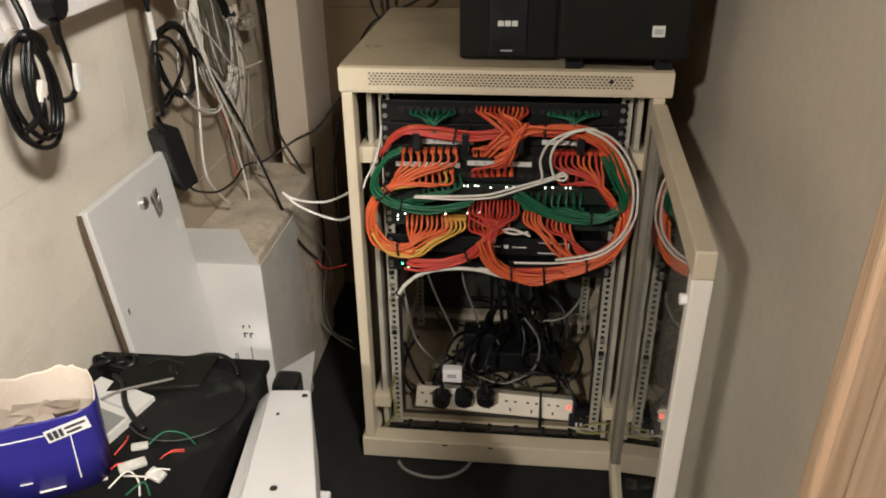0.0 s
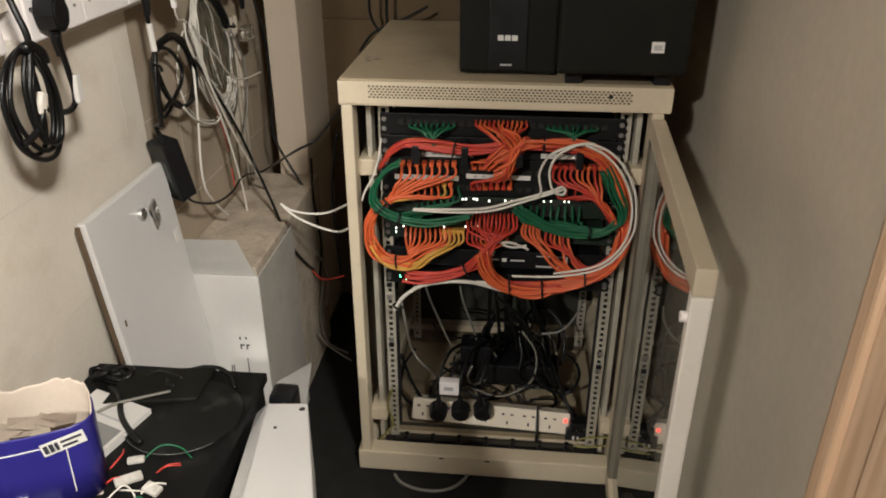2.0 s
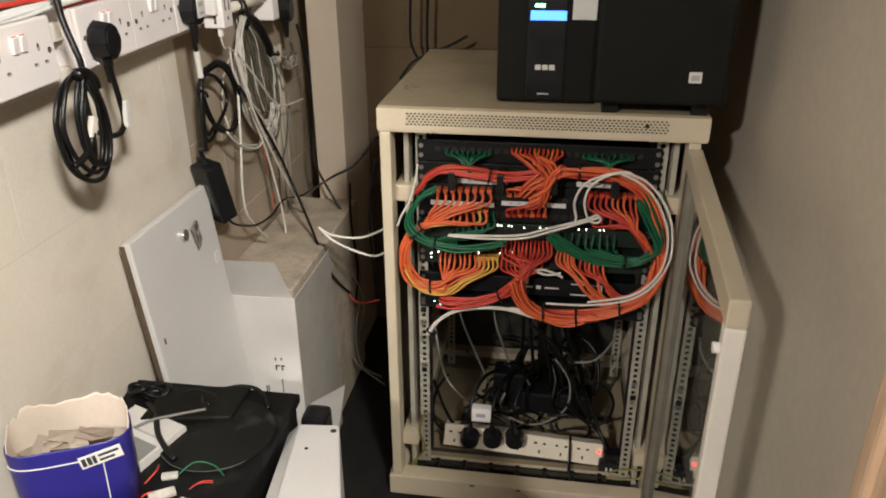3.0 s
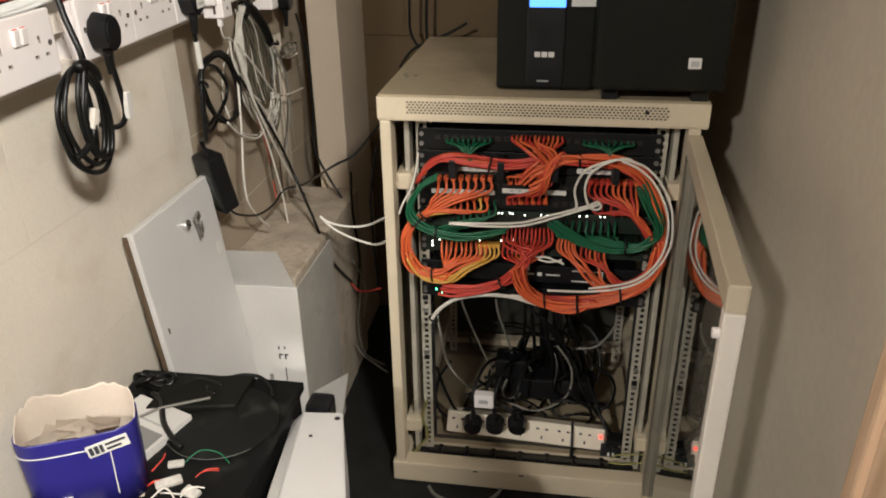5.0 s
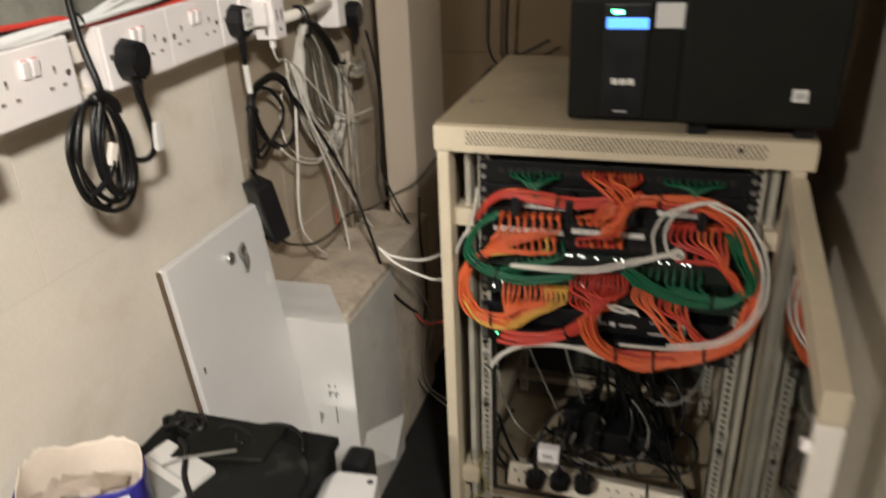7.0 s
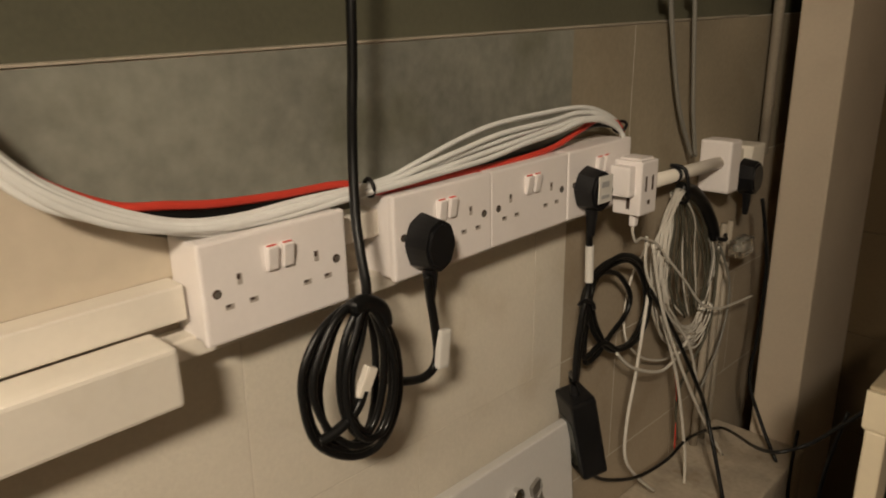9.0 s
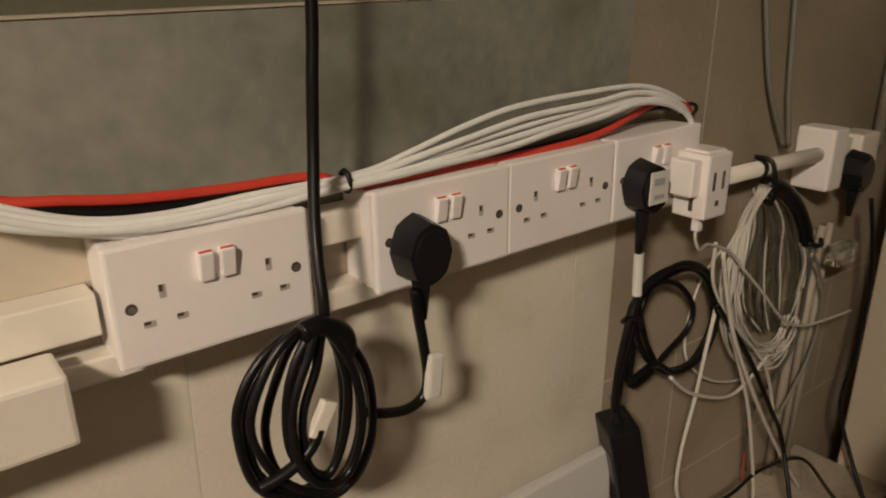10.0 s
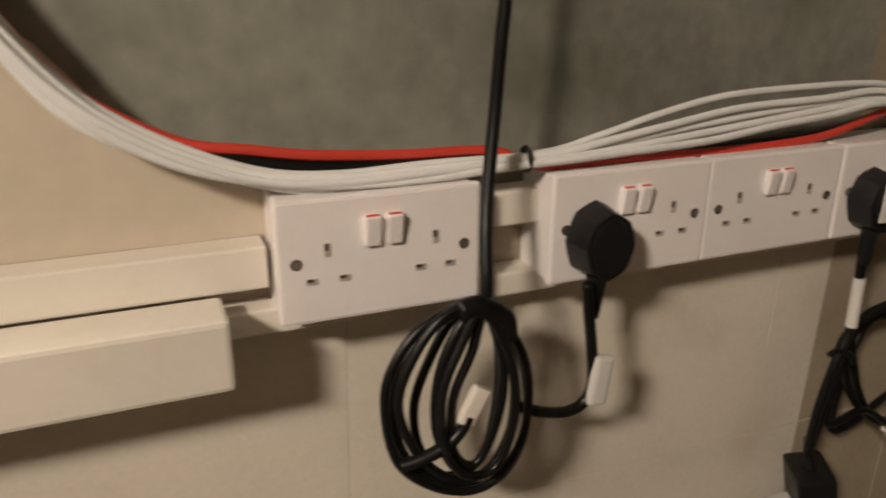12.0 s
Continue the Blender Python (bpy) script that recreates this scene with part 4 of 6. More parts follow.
earth = thing("earth_lead", (0, 0, 0), "thin yellow-green earth lead at the rack foot", "cable")
cable("lead", [(0.180, 1.500, 0.080), (0.214, 1.500, 0.078), (0.265, 1.500, 0.091), (0.272, 1.500, 0.112), (0.205, 1.500, 0.105), (0.186, 1.500, 0.093)], 0.0022, YGREEN, earth)
earth2 = thing("earth_lead", (0, 0, 0), "thin yellow-green earth lead at the rack foot", "cable")
cable("lead", [(-0.297, 1.500, 0.050), (-0.270, 1.500, 0.089), (-0.255, 1.500, 0.116), (-0.267, 1.500, 0.167), (-0.255, 1.500, 0.218)], 0.0026, YGREEN, earth2)
floor_lead = thing("floor_lead", (0, 0, 0), "grey lead looping out under the rack", "cable")
cable("lead", [(-0.246, 1.441, 0.006), (-0.228, 1.416, 0.006), (-0.187, 1.398, 0.006), (-0.140, 1.396, 0.006), (-0.101, 1.412, 0.006), (-0.077, 1.441, 0.006), (-0.066, 1.473, 0.006)], 0.004, GCABLE, floor_lead)

# ---- on top of the rack ----
ups = thing("ups", (-0.012, 1.512, RZ), "black battery backup unit with a small blue display", "battery backup")
part("body", box(-0.093, 0.012, 0.003, 0.093, 0.40, 0.205, 0.006), MATTE, ups)
part("front_panel", box(-0.092, 0.0, 0.004, 0.092, 0.016, 0.203, 0.007), MATTE, ups)
part("centre_panel", box(-0.036, -0.004, 0.010, 0.036, 0.002, 0.196, 0.003), BLACK, ups)
part("display", box(-0.032, -0.006, 0.157, 0.034, -0.0035, 0.174, 0.001), LCD, ups, "lit blue display")
part("indicator", box(-0.024, -0.006, 0.180, -0.006, -0.0035, 0.186, 0.0005), LEDG, ups, "green indicator light")
logo = bmesh.new()
for x in (-0.020, -0.007, 0.006):
    box(x, -0.0052, 0.0665, x + 0.011, -0.004, 0.0765, 0.001, logo)
part("emblem", logo, LABEL, ups, "pale emblem marks")
part("print", box(-0.014, -0.0052, 0.020, 0.008, -0.004, 0.023), GREYINK, ups)
part("side_label", box(0.044, -0.0025, 0.158, 0.088, 0.0, 0.197, 0.001), LABEL, ups, "white paper sticker")

pc = thing("computer_tower", (0.190, 1.428, RZ), "black computer tower with a small silver sticker", "computer")
part("body", box(-0.110, 0.014, 0.022, 0.110, 0.46, 0.42, 0.006), MATTE, pc)
part("front_bezel", box(-0.114, 0.0, 0.026, 0.114, 0.02, 0.424, 0.009, segments=3), MATTE, pc)
part("sticker", box(0.0472, -0.0016, 0.0664, 0.0692, 0.0004, 0.0854, 0.0006), LABEL, pc, "small silver sticker")
part("sticker_print", box(0.0512, -0.0022, 0.0709, 0.0652, -0.0014, 0.0799), GREYINK, pc)
for x in (-0.08, 0.08):
    part("foot", box(x - 0.015, 0.036, 0.0, x + 0.015, 0.075, 0.022, 0.002), BLACK, pc)
    part("foot", box(x - 0.015, 0.38, 0.0, x + 0.015, 0.42, 0.022, 0.002), BLACK, pc)
upsbox = thing("black_box", (-0.02, 1.58, RZ + 0.206), "plain black equipment box on the battery backup", "box")
part("body", box(-0.06, 0.0, 0.0, 0.075, 0.2, 0.052, 0.005), MATTE, upsbox)
part("lid", box(-0.062, -0.002, 0.0525, 0.077, 0.202, 0.060, 0.003), BLACK, upsbox)
for k in range(4):
    part("vent_slot", box(-0.040 + 0.026 * k, -0.0008, 0.020, -0.022 + 0.026 * k, 0.0006, 0.024), HOLE, upsbox)


# ---- left wall: trunking, sockets and leads ----
FX = -0.670   # socket fronts
trunk = thing("trunking", (WALL_X, 0.2, 1.125), "white wall trunking with its cover partly off", "trunking", kind="structure")
trunk.matrix_basis = pose(WALL_X, 0.95, 1.1045, 1.35, 0, 0)
# White plate drawn in a duller colour to darken the open channel's inside.
part("back_plate", box(0.0, -0.58, -0.022, 0.003, 0.575, 0.043), DUSTY, trunk)
part("top_lip", box(0.0032, -0.58, 0.013, 0.030, -0.0705, 0.0435, 0.002), TRUNK, trunk)
part("socket_bracket", rod((0.004, 0.090, 0.018), (0.022, 0.090, 0.018), 0.009, 16, bevel=0.001), MILKY, trunk)
part("bracket_screw", rod((0.0218, 0.090, 0.018), (0.0232, 0.090, 0.018), 0.003, 10), SCREW, trunk)
part("top_lip", box(0.0032, 0.064, 0.036, 0.030, 0.144, 0.063, 0.002), TRUNK, trunk)
part("bottom_lip", box(0.0032, -0.58, -0.022, 0.030, 0.570, -0.003, 0.002), TRUNK, trunk)
cover = part("loose_cover", box(0.031, -0.58, -0.036, 0.075, -0.103, 0.013, 0.0035), TRUNK, trunk, "loose white trunking cover hanging forward")


def double_socket(y, z, label, on=(False, False)):
    s = thing("double_socket", (FX, y, z), label, "socket", "wall sockets")
    s.matrix_basis = pose(FX, y, z, 1.35, 0, 0)
    part("back_box", box(-0.053, -0.0705, -0.0425, -0.008, 0.0705, 0.0425, 0.003), WHITE, s)
    part("plate", box(-0.0085, -0.0728, -0.0437, 0.0, 0.0728, 0.0437, 0.0028), WHITE, s)
    for side in (-1, 1):
        r = part("rocker", box(-0.0045, -0.0052, -0.0105, 0.0045, 0.0052, 0.0105, 0.0012, m=pose(0.0008, side * 0.0078, 0.0185, 0, 9, 0)), WHITE, s)
        part("red_mark", box(0.0, -0.0044, -0.0016, 0.0022, 0.0044, 0.0018, m=pose(0.0018, side * 0.0078, 0.0278, 0, 9, 0)), REDMARK, r)
        for dy, dz, w, h in ((0, 0.0076, 0.0045, 0.0095), (-0.0112, -0.0135, 0.0078, 0.0045), (0.0112, -0.0135, 0.0078, 0.0045)):
            c = side * 0.0385 + dy
            slot = part("pin_slot", box(-0.0012, c - w / 2, dz - h / 2, 0.0004, c + w / 2, dz + h / 2), SHUTTER, s)
            # Dark corner paints the recess's partial shadow onto the slot.
            part("gap", box(0.0, c - w / 2, dz, 0.0007, c + w * 0.1, dz + h / 2), SLOT, slot)
        scr = rod((-0.001, side * 0.060, -0.0), (0.0005, side * 0.060, -0.0), 0.0040, 12)
        sc = part("screw_recess", scr, SLOT, s)
        part("screw", rod((0.0004, side * 0.060 + 0.0006, -0.0006), (0.0009, side * 0.060 + 0.0006, -0.0006), 0.0026, 10), SCREW, sc)
    return s


SOCKETS = ((0.953, 1.1410), (1.157, 1.1452), (1.3015, 1.1490), (1.4485, 1.1525))
for i, (y, z) in enumerate(SOCKETS):
    double_socket(y, z, "white double wall socket with red-topped switches" if i else "white double wall socket beside the open trunking")

# bundle of flat cables over the trunking
flat = thing("flat_cable_bundle", (0, 0, 0), "white and red flat cables sagging over the sockets", "cable bundle")
sag_path = [(-0.690, 0.691, 1.355), (-0.690, 0.717, 1.319), (-0.690, 0.741, 1.287), (-0.690, 0.764, 1.258), (-0.690, 0.790, 1.235), (-0.690, 0.830, 1.213), (-0.690, 0.878, 1.197), (-0.690, 0.928, 1.192), (-0.690, 0.989, 1.194), (-0.690, 1.065, 1.195)]
LOW = [Vector(p) for p in sag_path][:-1]
DROP = [Vector(p) for p in ((-0.690, 0.520, 2.395), (-0.690, 0.545, 1.950), (-0.690, 0.585, 1.620), (-0.690, 0.640, 1.445))]
RISES = (
    [(-0.690, 1.083, 1.199), (-0.690, 1.133, 1.210), (-0.690, 1.190, 1.225), (-0.690, 1.253, 1.237), (-0.690, 1.341, 1.242), (-0.690, 1.422, 1.243), (-0.690, 1.473, 1.233), (-0.690, 1.515, 1.214), (-0.690, 1.535, 1.182)],
    [(-0.682, 1.088, 1.200), (-0.682, 1.133, 1.207), (-0.682, 1.186, 1.216), (-0.682, 1.261, 1.228), (-0.682, 1.350, 1.233), (-0.682, 1.411, 1.238), (-0.682, 1.463, 1.230), (-0.682, 1.505, 1.211), (-0.682, 1.524, 1.181)],
    [(-0.686, 1.092, 1.197), (-0.686, 1.143, 1.204), (-0.686, 1.209, 1.213), (-0.686, 1.287, 1.222), (-0.686, 1.366, 1.229), (-0.686, 1.421, 1.233), (-0.686, 1.471, 1.227), (-0.686, 1.514, 1.207), (-0.686, 1.532, 1.178)],
    [(-0.680, 1.093, 1.196), (-0.680, 1.145, 1.201), (-0.680, 1.219, 1.209), (-0.680, 1.289, 1.217), (-0.680, 1.360, 1.225), (-0.680, 1.415, 1.230), (-0.680, 1.465, 1.225), (-0.680, 1.507, 1.207), (-0.680, 1.524, 1.177)],
    [(-0.676, 1.096, 1.196), (-0.676, 1.148, 1.199), (-0.676, 1.227, 1.204), (-0.676, 1.293, 1.213), (-0.676, 1.358, 1.220), (-0.676, 1.412, 1.228), (-0.676, 1.461, 1.223), (-0.676, 1.502, 1.206), (-0.676, 1.518, 1.178)],
)
shifts = ((0.002, 0.0035), (0.007, 0.001), (0.010, -0.003), (0.009, -0.007), (0.003, -0.010))
for k in range(5):
    dx, dz = shifts[k]
    spread_out = [(2.2, 2.0, 1.6, 1.3, 1.0, 0.8, 0.7, 0.7, 0.6)[i] + 0.25 * math.sin(i * 1.7 + k * 2.1) for i in range(len(LOW))]
    pts = [p + Vector((dx, dz * 1.6, 0)) for p in DROP[:3]] + [DROP[3] + Vector((dx, dz, dz * 1.5))]
    pts += [p + Vector((dx, 0, dz * w)) for p, w in zip(LOW, spread_out)] + [Vector(p) for p in RISES[k]]
    part("cable", tube(pts, 0.0034, 8, 6, flat=0.8), FLATW, flat, "white flat cable", True)
red_pts = [p + Vector((-0.004, 0, 0.004 if p.z < 2 else 0)) for p in DROP + LOW[:3]] + [(-0.692, 0.764, 1.261), (-0.692, 0.791, 1.239), (-0.692, 0.831, 1.219), (-0.692, 0.869, 1.213), (-0.692, 0.913, 1.207), (-0.692, 0.977, 1.204), (-0.692, 1.042, 1.203)] + [(-0.690, 1.082, 1.190), (-0.690, 1.154, 1.190), (-0.690, 1.270, 1.192), (-0.690, 1.363, 1.198), (-0.690, 1.425, 1.214), (-0.690, 1.468, 1.224), (-0.690, 1.512, 1.216), (-0.690, 1.530, 1.200)]
part("cable", tube(red_pts, 0.0038, 7, 6), REDFLEX, flat, "red fire-alarm cable", True)
blk = [(-0.694, 0.831, 1.214), (-0.694, 0.869, 1.206), (-0.694, 0.913, 1.199), (-0.694, 0.978, 1.198), (-0.694, 1.043, 1.198)] + [(-0.700, 1.089, 1.190), (-0.700, 1.162, 1.188), (-0.700, 1.282, 1.193), (-0.700, 1.376, 1.198), (-0.700, 1.461, 1.215), (-0.700, 1.522, 1.210)]
part("cable", tube(blk, 0.0042, 7, 6), RUBBER, flat, "black cable", True)
tie(flat, (-0.684, 1.067, 1.197), 0.0068, (0, 1, 0.1), 1.25)
tie(flat, (-0.684, 1.512, 1.211), 0.009, (0, 1, -1))


# hanging mains lead: long flex from above, coil and plug
lead_a = thing("coiled_mains_lead", (0, 0, 0), "black mains lead hung in a long oval coil", "cable")
cable("flex", [Vector(p) for p in [(-0.652, 1.058, 2.395), (-0.654, 1.046, 1.8), (-0.655, 1.032, 1.425)] + [(-0.655, 1.029, 1.317), (-0.655, 1.027, 1.284), (-0.655, 1.025, 1.238), (-0.646, 1.018, 1.187), (-0.635, 1.013, 1.154), (-0.627, 1.011, 1.129), (-0.627, 1.011, 1.110)]], 0.0046, RUBBER, lead_a, steps=8)
LOOPS = (
    [(-0.634, 1.013, 1.110), (-0.634, 0.971, 1.101), (-0.634, 0.947, 1.072), (-0.634, 0.942, 1.040), (-0.634, 0.953, 0.995), (-0.634, 0.988, 0.965), (-0.634, 1.023, 0.960), (-0.634, 1.047, 0.986), (-0.634, 1.054, 1.022), (-0.634, 1.046, 1.067)],
    [(-0.639, 1.016, 1.105), (-0.639, 0.982, 1.098), (-0.639, 0.957, 1.070), (-0.639, 0.950, 1.034), (-0.639, 0.961, 0.994), (-0.639, 0.995, 0.963), (-0.639, 1.033, 0.959), (-0.639, 1.054, 0.989), (-0.639, 1.055, 1.030), (-0.639, 1.044, 1.071)],
    [(-0.629, 1.011, 1.113), (-0.629, 0.981, 1.107), (-0.629, 0.959, 1.078), (-0.629, 0.950, 1.044), (-0.629, 0.966, 1.002), (-0.629, 0.994, 0.976), (-0.629, 1.021, 0.978), (-0.629, 1.037, 1.009), (-0.629, 1.038, 1.051), (-0.629, 1.028, 1.087)],
    [(-0.624, 1.007, 1.113), (-0.624, 0.987, 1.094), (-0.624, 0.976, 1.060), (-0.624, 0.977, 1.020), (-0.624, 0.994, 0.988), (-0.624, 1.012, 0.994), (-0.624, 1.025, 1.032), (-0.624, 1.024, 1.073)],
    [(-0.619, 1.004, 1.113), (-0.619, 0.991, 1.091), (-0.619, 0.978, 1.056), (-0.619, 0.980, 1.016), (-0.619, 0.996, 0.987), (-0.619, 1.022, 0.987), (-0.619, 1.035, 1.030), (-0.619, 1.026, 1.079)],
    [(-0.644, 1.018, 1.105), (-0.644, 0.996, 1.099), (-0.644, 0.979, 1.071), (-0.644, 0.967, 1.035), (-0.644, 0.972, 0.998), (-0.644, 0.990, 0.970), (-0.644, 1.020, 0.976), (-0.644, 1.032, 1.021), (-0.644, 1.031, 1.073)],
    [(-0.624, 1.009, 1.112), (-0.624, 1.001, 1.081), (-0.624, 0.988, 1.046), (-0.624, 0.990, 1.004), (-0.624, 1.006, 0.989), (-0.624, 1.020, 1.012), (-0.624, 1.026, 1.057), (-0.624, 1.020, 1.089)],
)
for p in LOOPS:
    part("coil", tube(p, 0.0035, 8, 5, closed=True), RUBBER, lead_a, "", True)
part("wrap", tube([(-0.622, 0.990, 1.113), (-0.622, 1.006, 1.114), (-0.622, 1.023, 1.102), (-0.622, 1.026, 1.088)], 0.008, 8, 6), RUBBER, lead_a, "", True)
cable("tail_end", [(-0.623, 1.000, 1.032), (-0.623, 0.994, 1.020), (-0.623, 0.982, 1.010), (-0.624, 0.966, 1.003), (-0.627, 0.952, 0.999)], 0.0050, RUBBER, lead_a)
tagpos = Vector((-0.623, 1.003, 1.039))
part("tag", box(-0.004, -0.0065, -0.015, 0.004, 0.0065, 0.015, 0.002, m=Matrix.Translation(tagpos) @ pose(0, 0, 0, -28, 0, 0)), TRUNK, lead_a, "folded white paper tag")
cable("tail", [(-0.645, 1.104, 1.109), (-0.645, 1.107, 1.088), (-0.645, 1.113, 1.056), (-0.645, 1.117, 1.023), (-0.645, 1.110, 1.007), (-0.645, 1.094, 1.002), (-0.645, 1.071, 1.007), (-0.645, 1.049, 1.017)], 0.0046, RUBBER, lead_a, steps=8)
tail_at = Vector((-0.640, 1.119, 1.029))
part("tail_tag", box(-0.004, -0.007, -0.022, 0.004, 0.009, 0.020, 0.003, m=Matrix.Translation(tail_at) @ pose(0, 0, 0, -6, 0, 0)), LABEL, lead_a, "folded white paper tag")
plug("power_plug", pose(FX + 0.001, *(-0.662, 1.118, 1.137)[1:], 0, 0, 90), BLACK, "black three-pin plug in the wall socket", 0.0232, 0.035)

# laptop adapter lead
ad = thing("power_adapter", (0, 0, 0), "black power brick hanging from its coiled lead", "power adapter")
plug("power_plug", pose(FX + 0.001, *(-0.666, 1.410, 1.145)[1:], 0, 0, 82), BLACK, "black three-pin plug with a white label", 0.0225, 0.035)
lab = thing("plug_label", (FX + 0.037, *(-0.649, 1.398, 1.149)[1:]), "white paper label on the black plug", "label")
part("paper", box(0.0, -0.013, -0.016, 0.0016, 0.017, 0.018, 0.0006), LABEL, lab)
part("print", box(0.0014, -0.009, 0.004, 0.0024, 0.008, 0.011), GREYINK, lab)
part("print", box(0.0014, -0.008, -0.010, 0.0024, 0.009, -0.006), GREYINK, lab)
cable("flex", [(-0.659, 1.407, 1.129), (-0.659, 1.410, 1.092), (-0.659, 1.415, 1.042), (-0.659, 1.416, 1.016), (-0.659, 1.404, 0.979), (-0.659, 1.395, 0.930), (-0.659, 1.394, 0.884)], 0.0046, RUBBER, ad, steps=7)
part("sleeve", rod((-0.659, 1.413, 1.070), (-0.659, 1.416, 1.020), 0.0056, 10), LABEL, ad, "white label sleeve")
cable("flex", [(-0.664, 1.424, 1.013), (-0.664, 1.420, 0.973), (-0.664, 1.407, 0.916), (-0.664, 1.404, 0.879)], 0.0044, RUBBER, ad)
part("cable_tie", tube([(-0.656, 1.390, 0.995), (-0.656, 1.400, 0.998), (-0.656, 1.421, 0.990), (-0.656, 1.427, 0.980)], 0.003, 6, 4), BLACK, ad, "", True)
for p in (
    [(-0.674, 1.439, 1.004), (-0.674, 1.469, 1.025), (-0.674, 1.533, 1.024), (-0.674, 1.589, 0.990), (-0.674, 1.608, 0.931), (-0.674, 1.579, 0.886), (-0.674, 1.513, 0.885), (-0.674, 1.462, 0.926), (-0.674, 1.439, 0.972)],
    [(-0.679, 1.449, 0.998), (-0.679, 1.488, 1.015), (-0.679, 1.548, 1.015), (-0.679, 1.592, 0.980), (-0.679, 1.609, 0.924), (-0.679, 1.573, 0.880), (-0.679, 1.513, 0.887), (-0.679, 1.476, 0.928), (-0.679, 1.457, 0.969)],
    [(-0.669, 1.420, 0.994), (-0.669, 1.445, 1.017), (-0.669, 1.511, 1.032), (-0.669, 1.570, 1.006), (-0.669, 1.603, 0.946), (-0.669, 1.584, 0.891), (-0.669, 1.526, 0.884), (-0.669, 1.476, 0.911), (-0.669, 1.430, 0.903), (-0.669, 1.421, 0.940)],
    [(-0.684, 1.468, 0.999), (-0.684, 1.523, 1.000), (-0.684, 1.568, 0.958), (-0.684, 1.562, 0.927), (-0.684, 1.519, 0.904), (-0.684, 1.482, 0.883), (-0.684, 1.452, 0.892)],
):
    part("coil", tube(p, 0.0039, 8, 5, closed=True), RUBBER, ad, "", True)
body = part("brick", box(-0.020, -0.027, -0.066, 0.020, 0.027, 0.066, 0.005), BLACK, ad)
body.matrix_basis = Matrix.Translation((-0.682, 1.452, 0.776)) @ pose(0, 0, 0, 13, 4, -34) @ pose(0, 0, 0, 0, 0, -84)
part("rating_label", box(0.0202, -0.018, -0.050, 0.0208, 0.018, 0.030), RATING, body, "dark printed rating label")
for k in range(4):
    part("print", box(0.0208, -0.012, -0.042 + 0.018 * k, 0.0211, -0.002 + 0.004 * (k % 2), -0.0405 + 0.018 * k), FAINT, body)
part("strain_relief", rod((0, 0, 0.066), (0, 0, 0.082), 0.008, 10, 0.005), BLACK, body)
cable("flex", [(-0.664, 1.407, 0.916), (-0.664, 1.403, 0.885)] + [body.matrix_basis @ Vector((0, 0, z)) for z in (0.100, 0.080)], 0.0046, RUBBER, ad)
cable("dc_lead", [(-0.660, 1.446, 0.720), (-0.660, 1.487, 0.687), (-0.660, 1.588, 0.643), (-0.660, 1.688, 0.628), (-0.660, 1.773, 0.635), (-0.660, 1.913, 0.595)] + [(-0.475, 1.600, 0.764), (-0.422, 1.600, 0.794), (-0.381, 1.600, 0.842), (-0.358, 1.600, 0.870)], 0.0028, RUBBER, ad)

# white adaptors, conduit and the wire hank
cube = thing("cube_adaptor", (-0.640, 1.516, 1.128), "white three-way cube adaptor in the last socket", "adaptor")
cube.matrix_basis = pose(-0.645, 1.495, 1.138)
part("body", box(-0.021, -0.0215, -0.036, 0.020, 0.0215, 0.036, 0.003), WHITE, cube)
part("shoulder", box(-0.018, -0.037, -0.010, 0.012, -0.021, 0.030, 0.003), WHITE, cube)
part("cap", box(-0.016, -0.0165, 0.0355, 0.015, 0.0165, 0.039, 0.002), WHITE, cube)
for y in (-0.009, 0.008):
    part("pin_slot", box(0.0195, y - 0.0022, -0.004, 0.0204, y + 0.0022, 0.016), SLOT, cube)
part("pin_slot", box(0.0195, -0.003, -0.022, 0.0204, 0.003, -0.016), SLOT, cube)
part("pin_slot", box(0.0, -0.0219, -0.028, 0.005, -0.021, -0.012), SLOT, cube)
part("usb_plug", box(0.002, -0.016, -0.052, 0.011, -0.006, -0.0355, 0.002), WHITE, cube)
cable("usb_lead", [(0.006, -0.011, -0.050), (0.006, -0.010, -0.062), (0.004, 0.004, -0.078), (-0.010, 0.045, -0.084), (-0.012, 0.095, -0.104), (-0.012, 0.127, -0.130)], 0.0019, WCABLE, cube)
pipe = thing("conduit", (0, 0, 0), "white plastic conduit along the wall", "conduit")
PA, PB = Vector((-0.690, 1.604, 1.118)), Vector((-0.690, 1.885, 1.116))
part("tube", rod(PA, PB, 0.0105, 18), TRUNK, pipe, smooth=True)
part("clip", rod(lerp(PA, PB, 0.30), lerp(PA, PB, 0.33), 0.0122, 18), BLACK, pipe, smooth=True)
plug_box = thing("double_adaptor", (-0.690, 1.874, 1.108), "white plug-in adaptor on the conduit box", "adaptor")
part("body", box(-0.034, -0.028, -0.044, 0.022, 0.014, 0.046, 0.005), WHITE, plug_box)
part("side_block", box(-0.034, 0.090, -0.032, 0.010, 0.150, 0.024, 0.005), TRUNK, plug_box)
part("link", box(-0.034, 0.0145, -0.020, -0.004, 0.0895, 0.020, 0.004), TRUNK, plug_box)
plug("power_plug", pose(-0.692, (-0.670, 1.954, 1.064)[1], 1.078, 0, 0, 90), BLACK, "black three-pin plug beside the conduit", 0.026, 0.04)
hank = thing("wire_hank", (0, 0, 0), "hank of thin white and grey wires tied to the conduit", "wire coil")
rnd = random.Random(12)


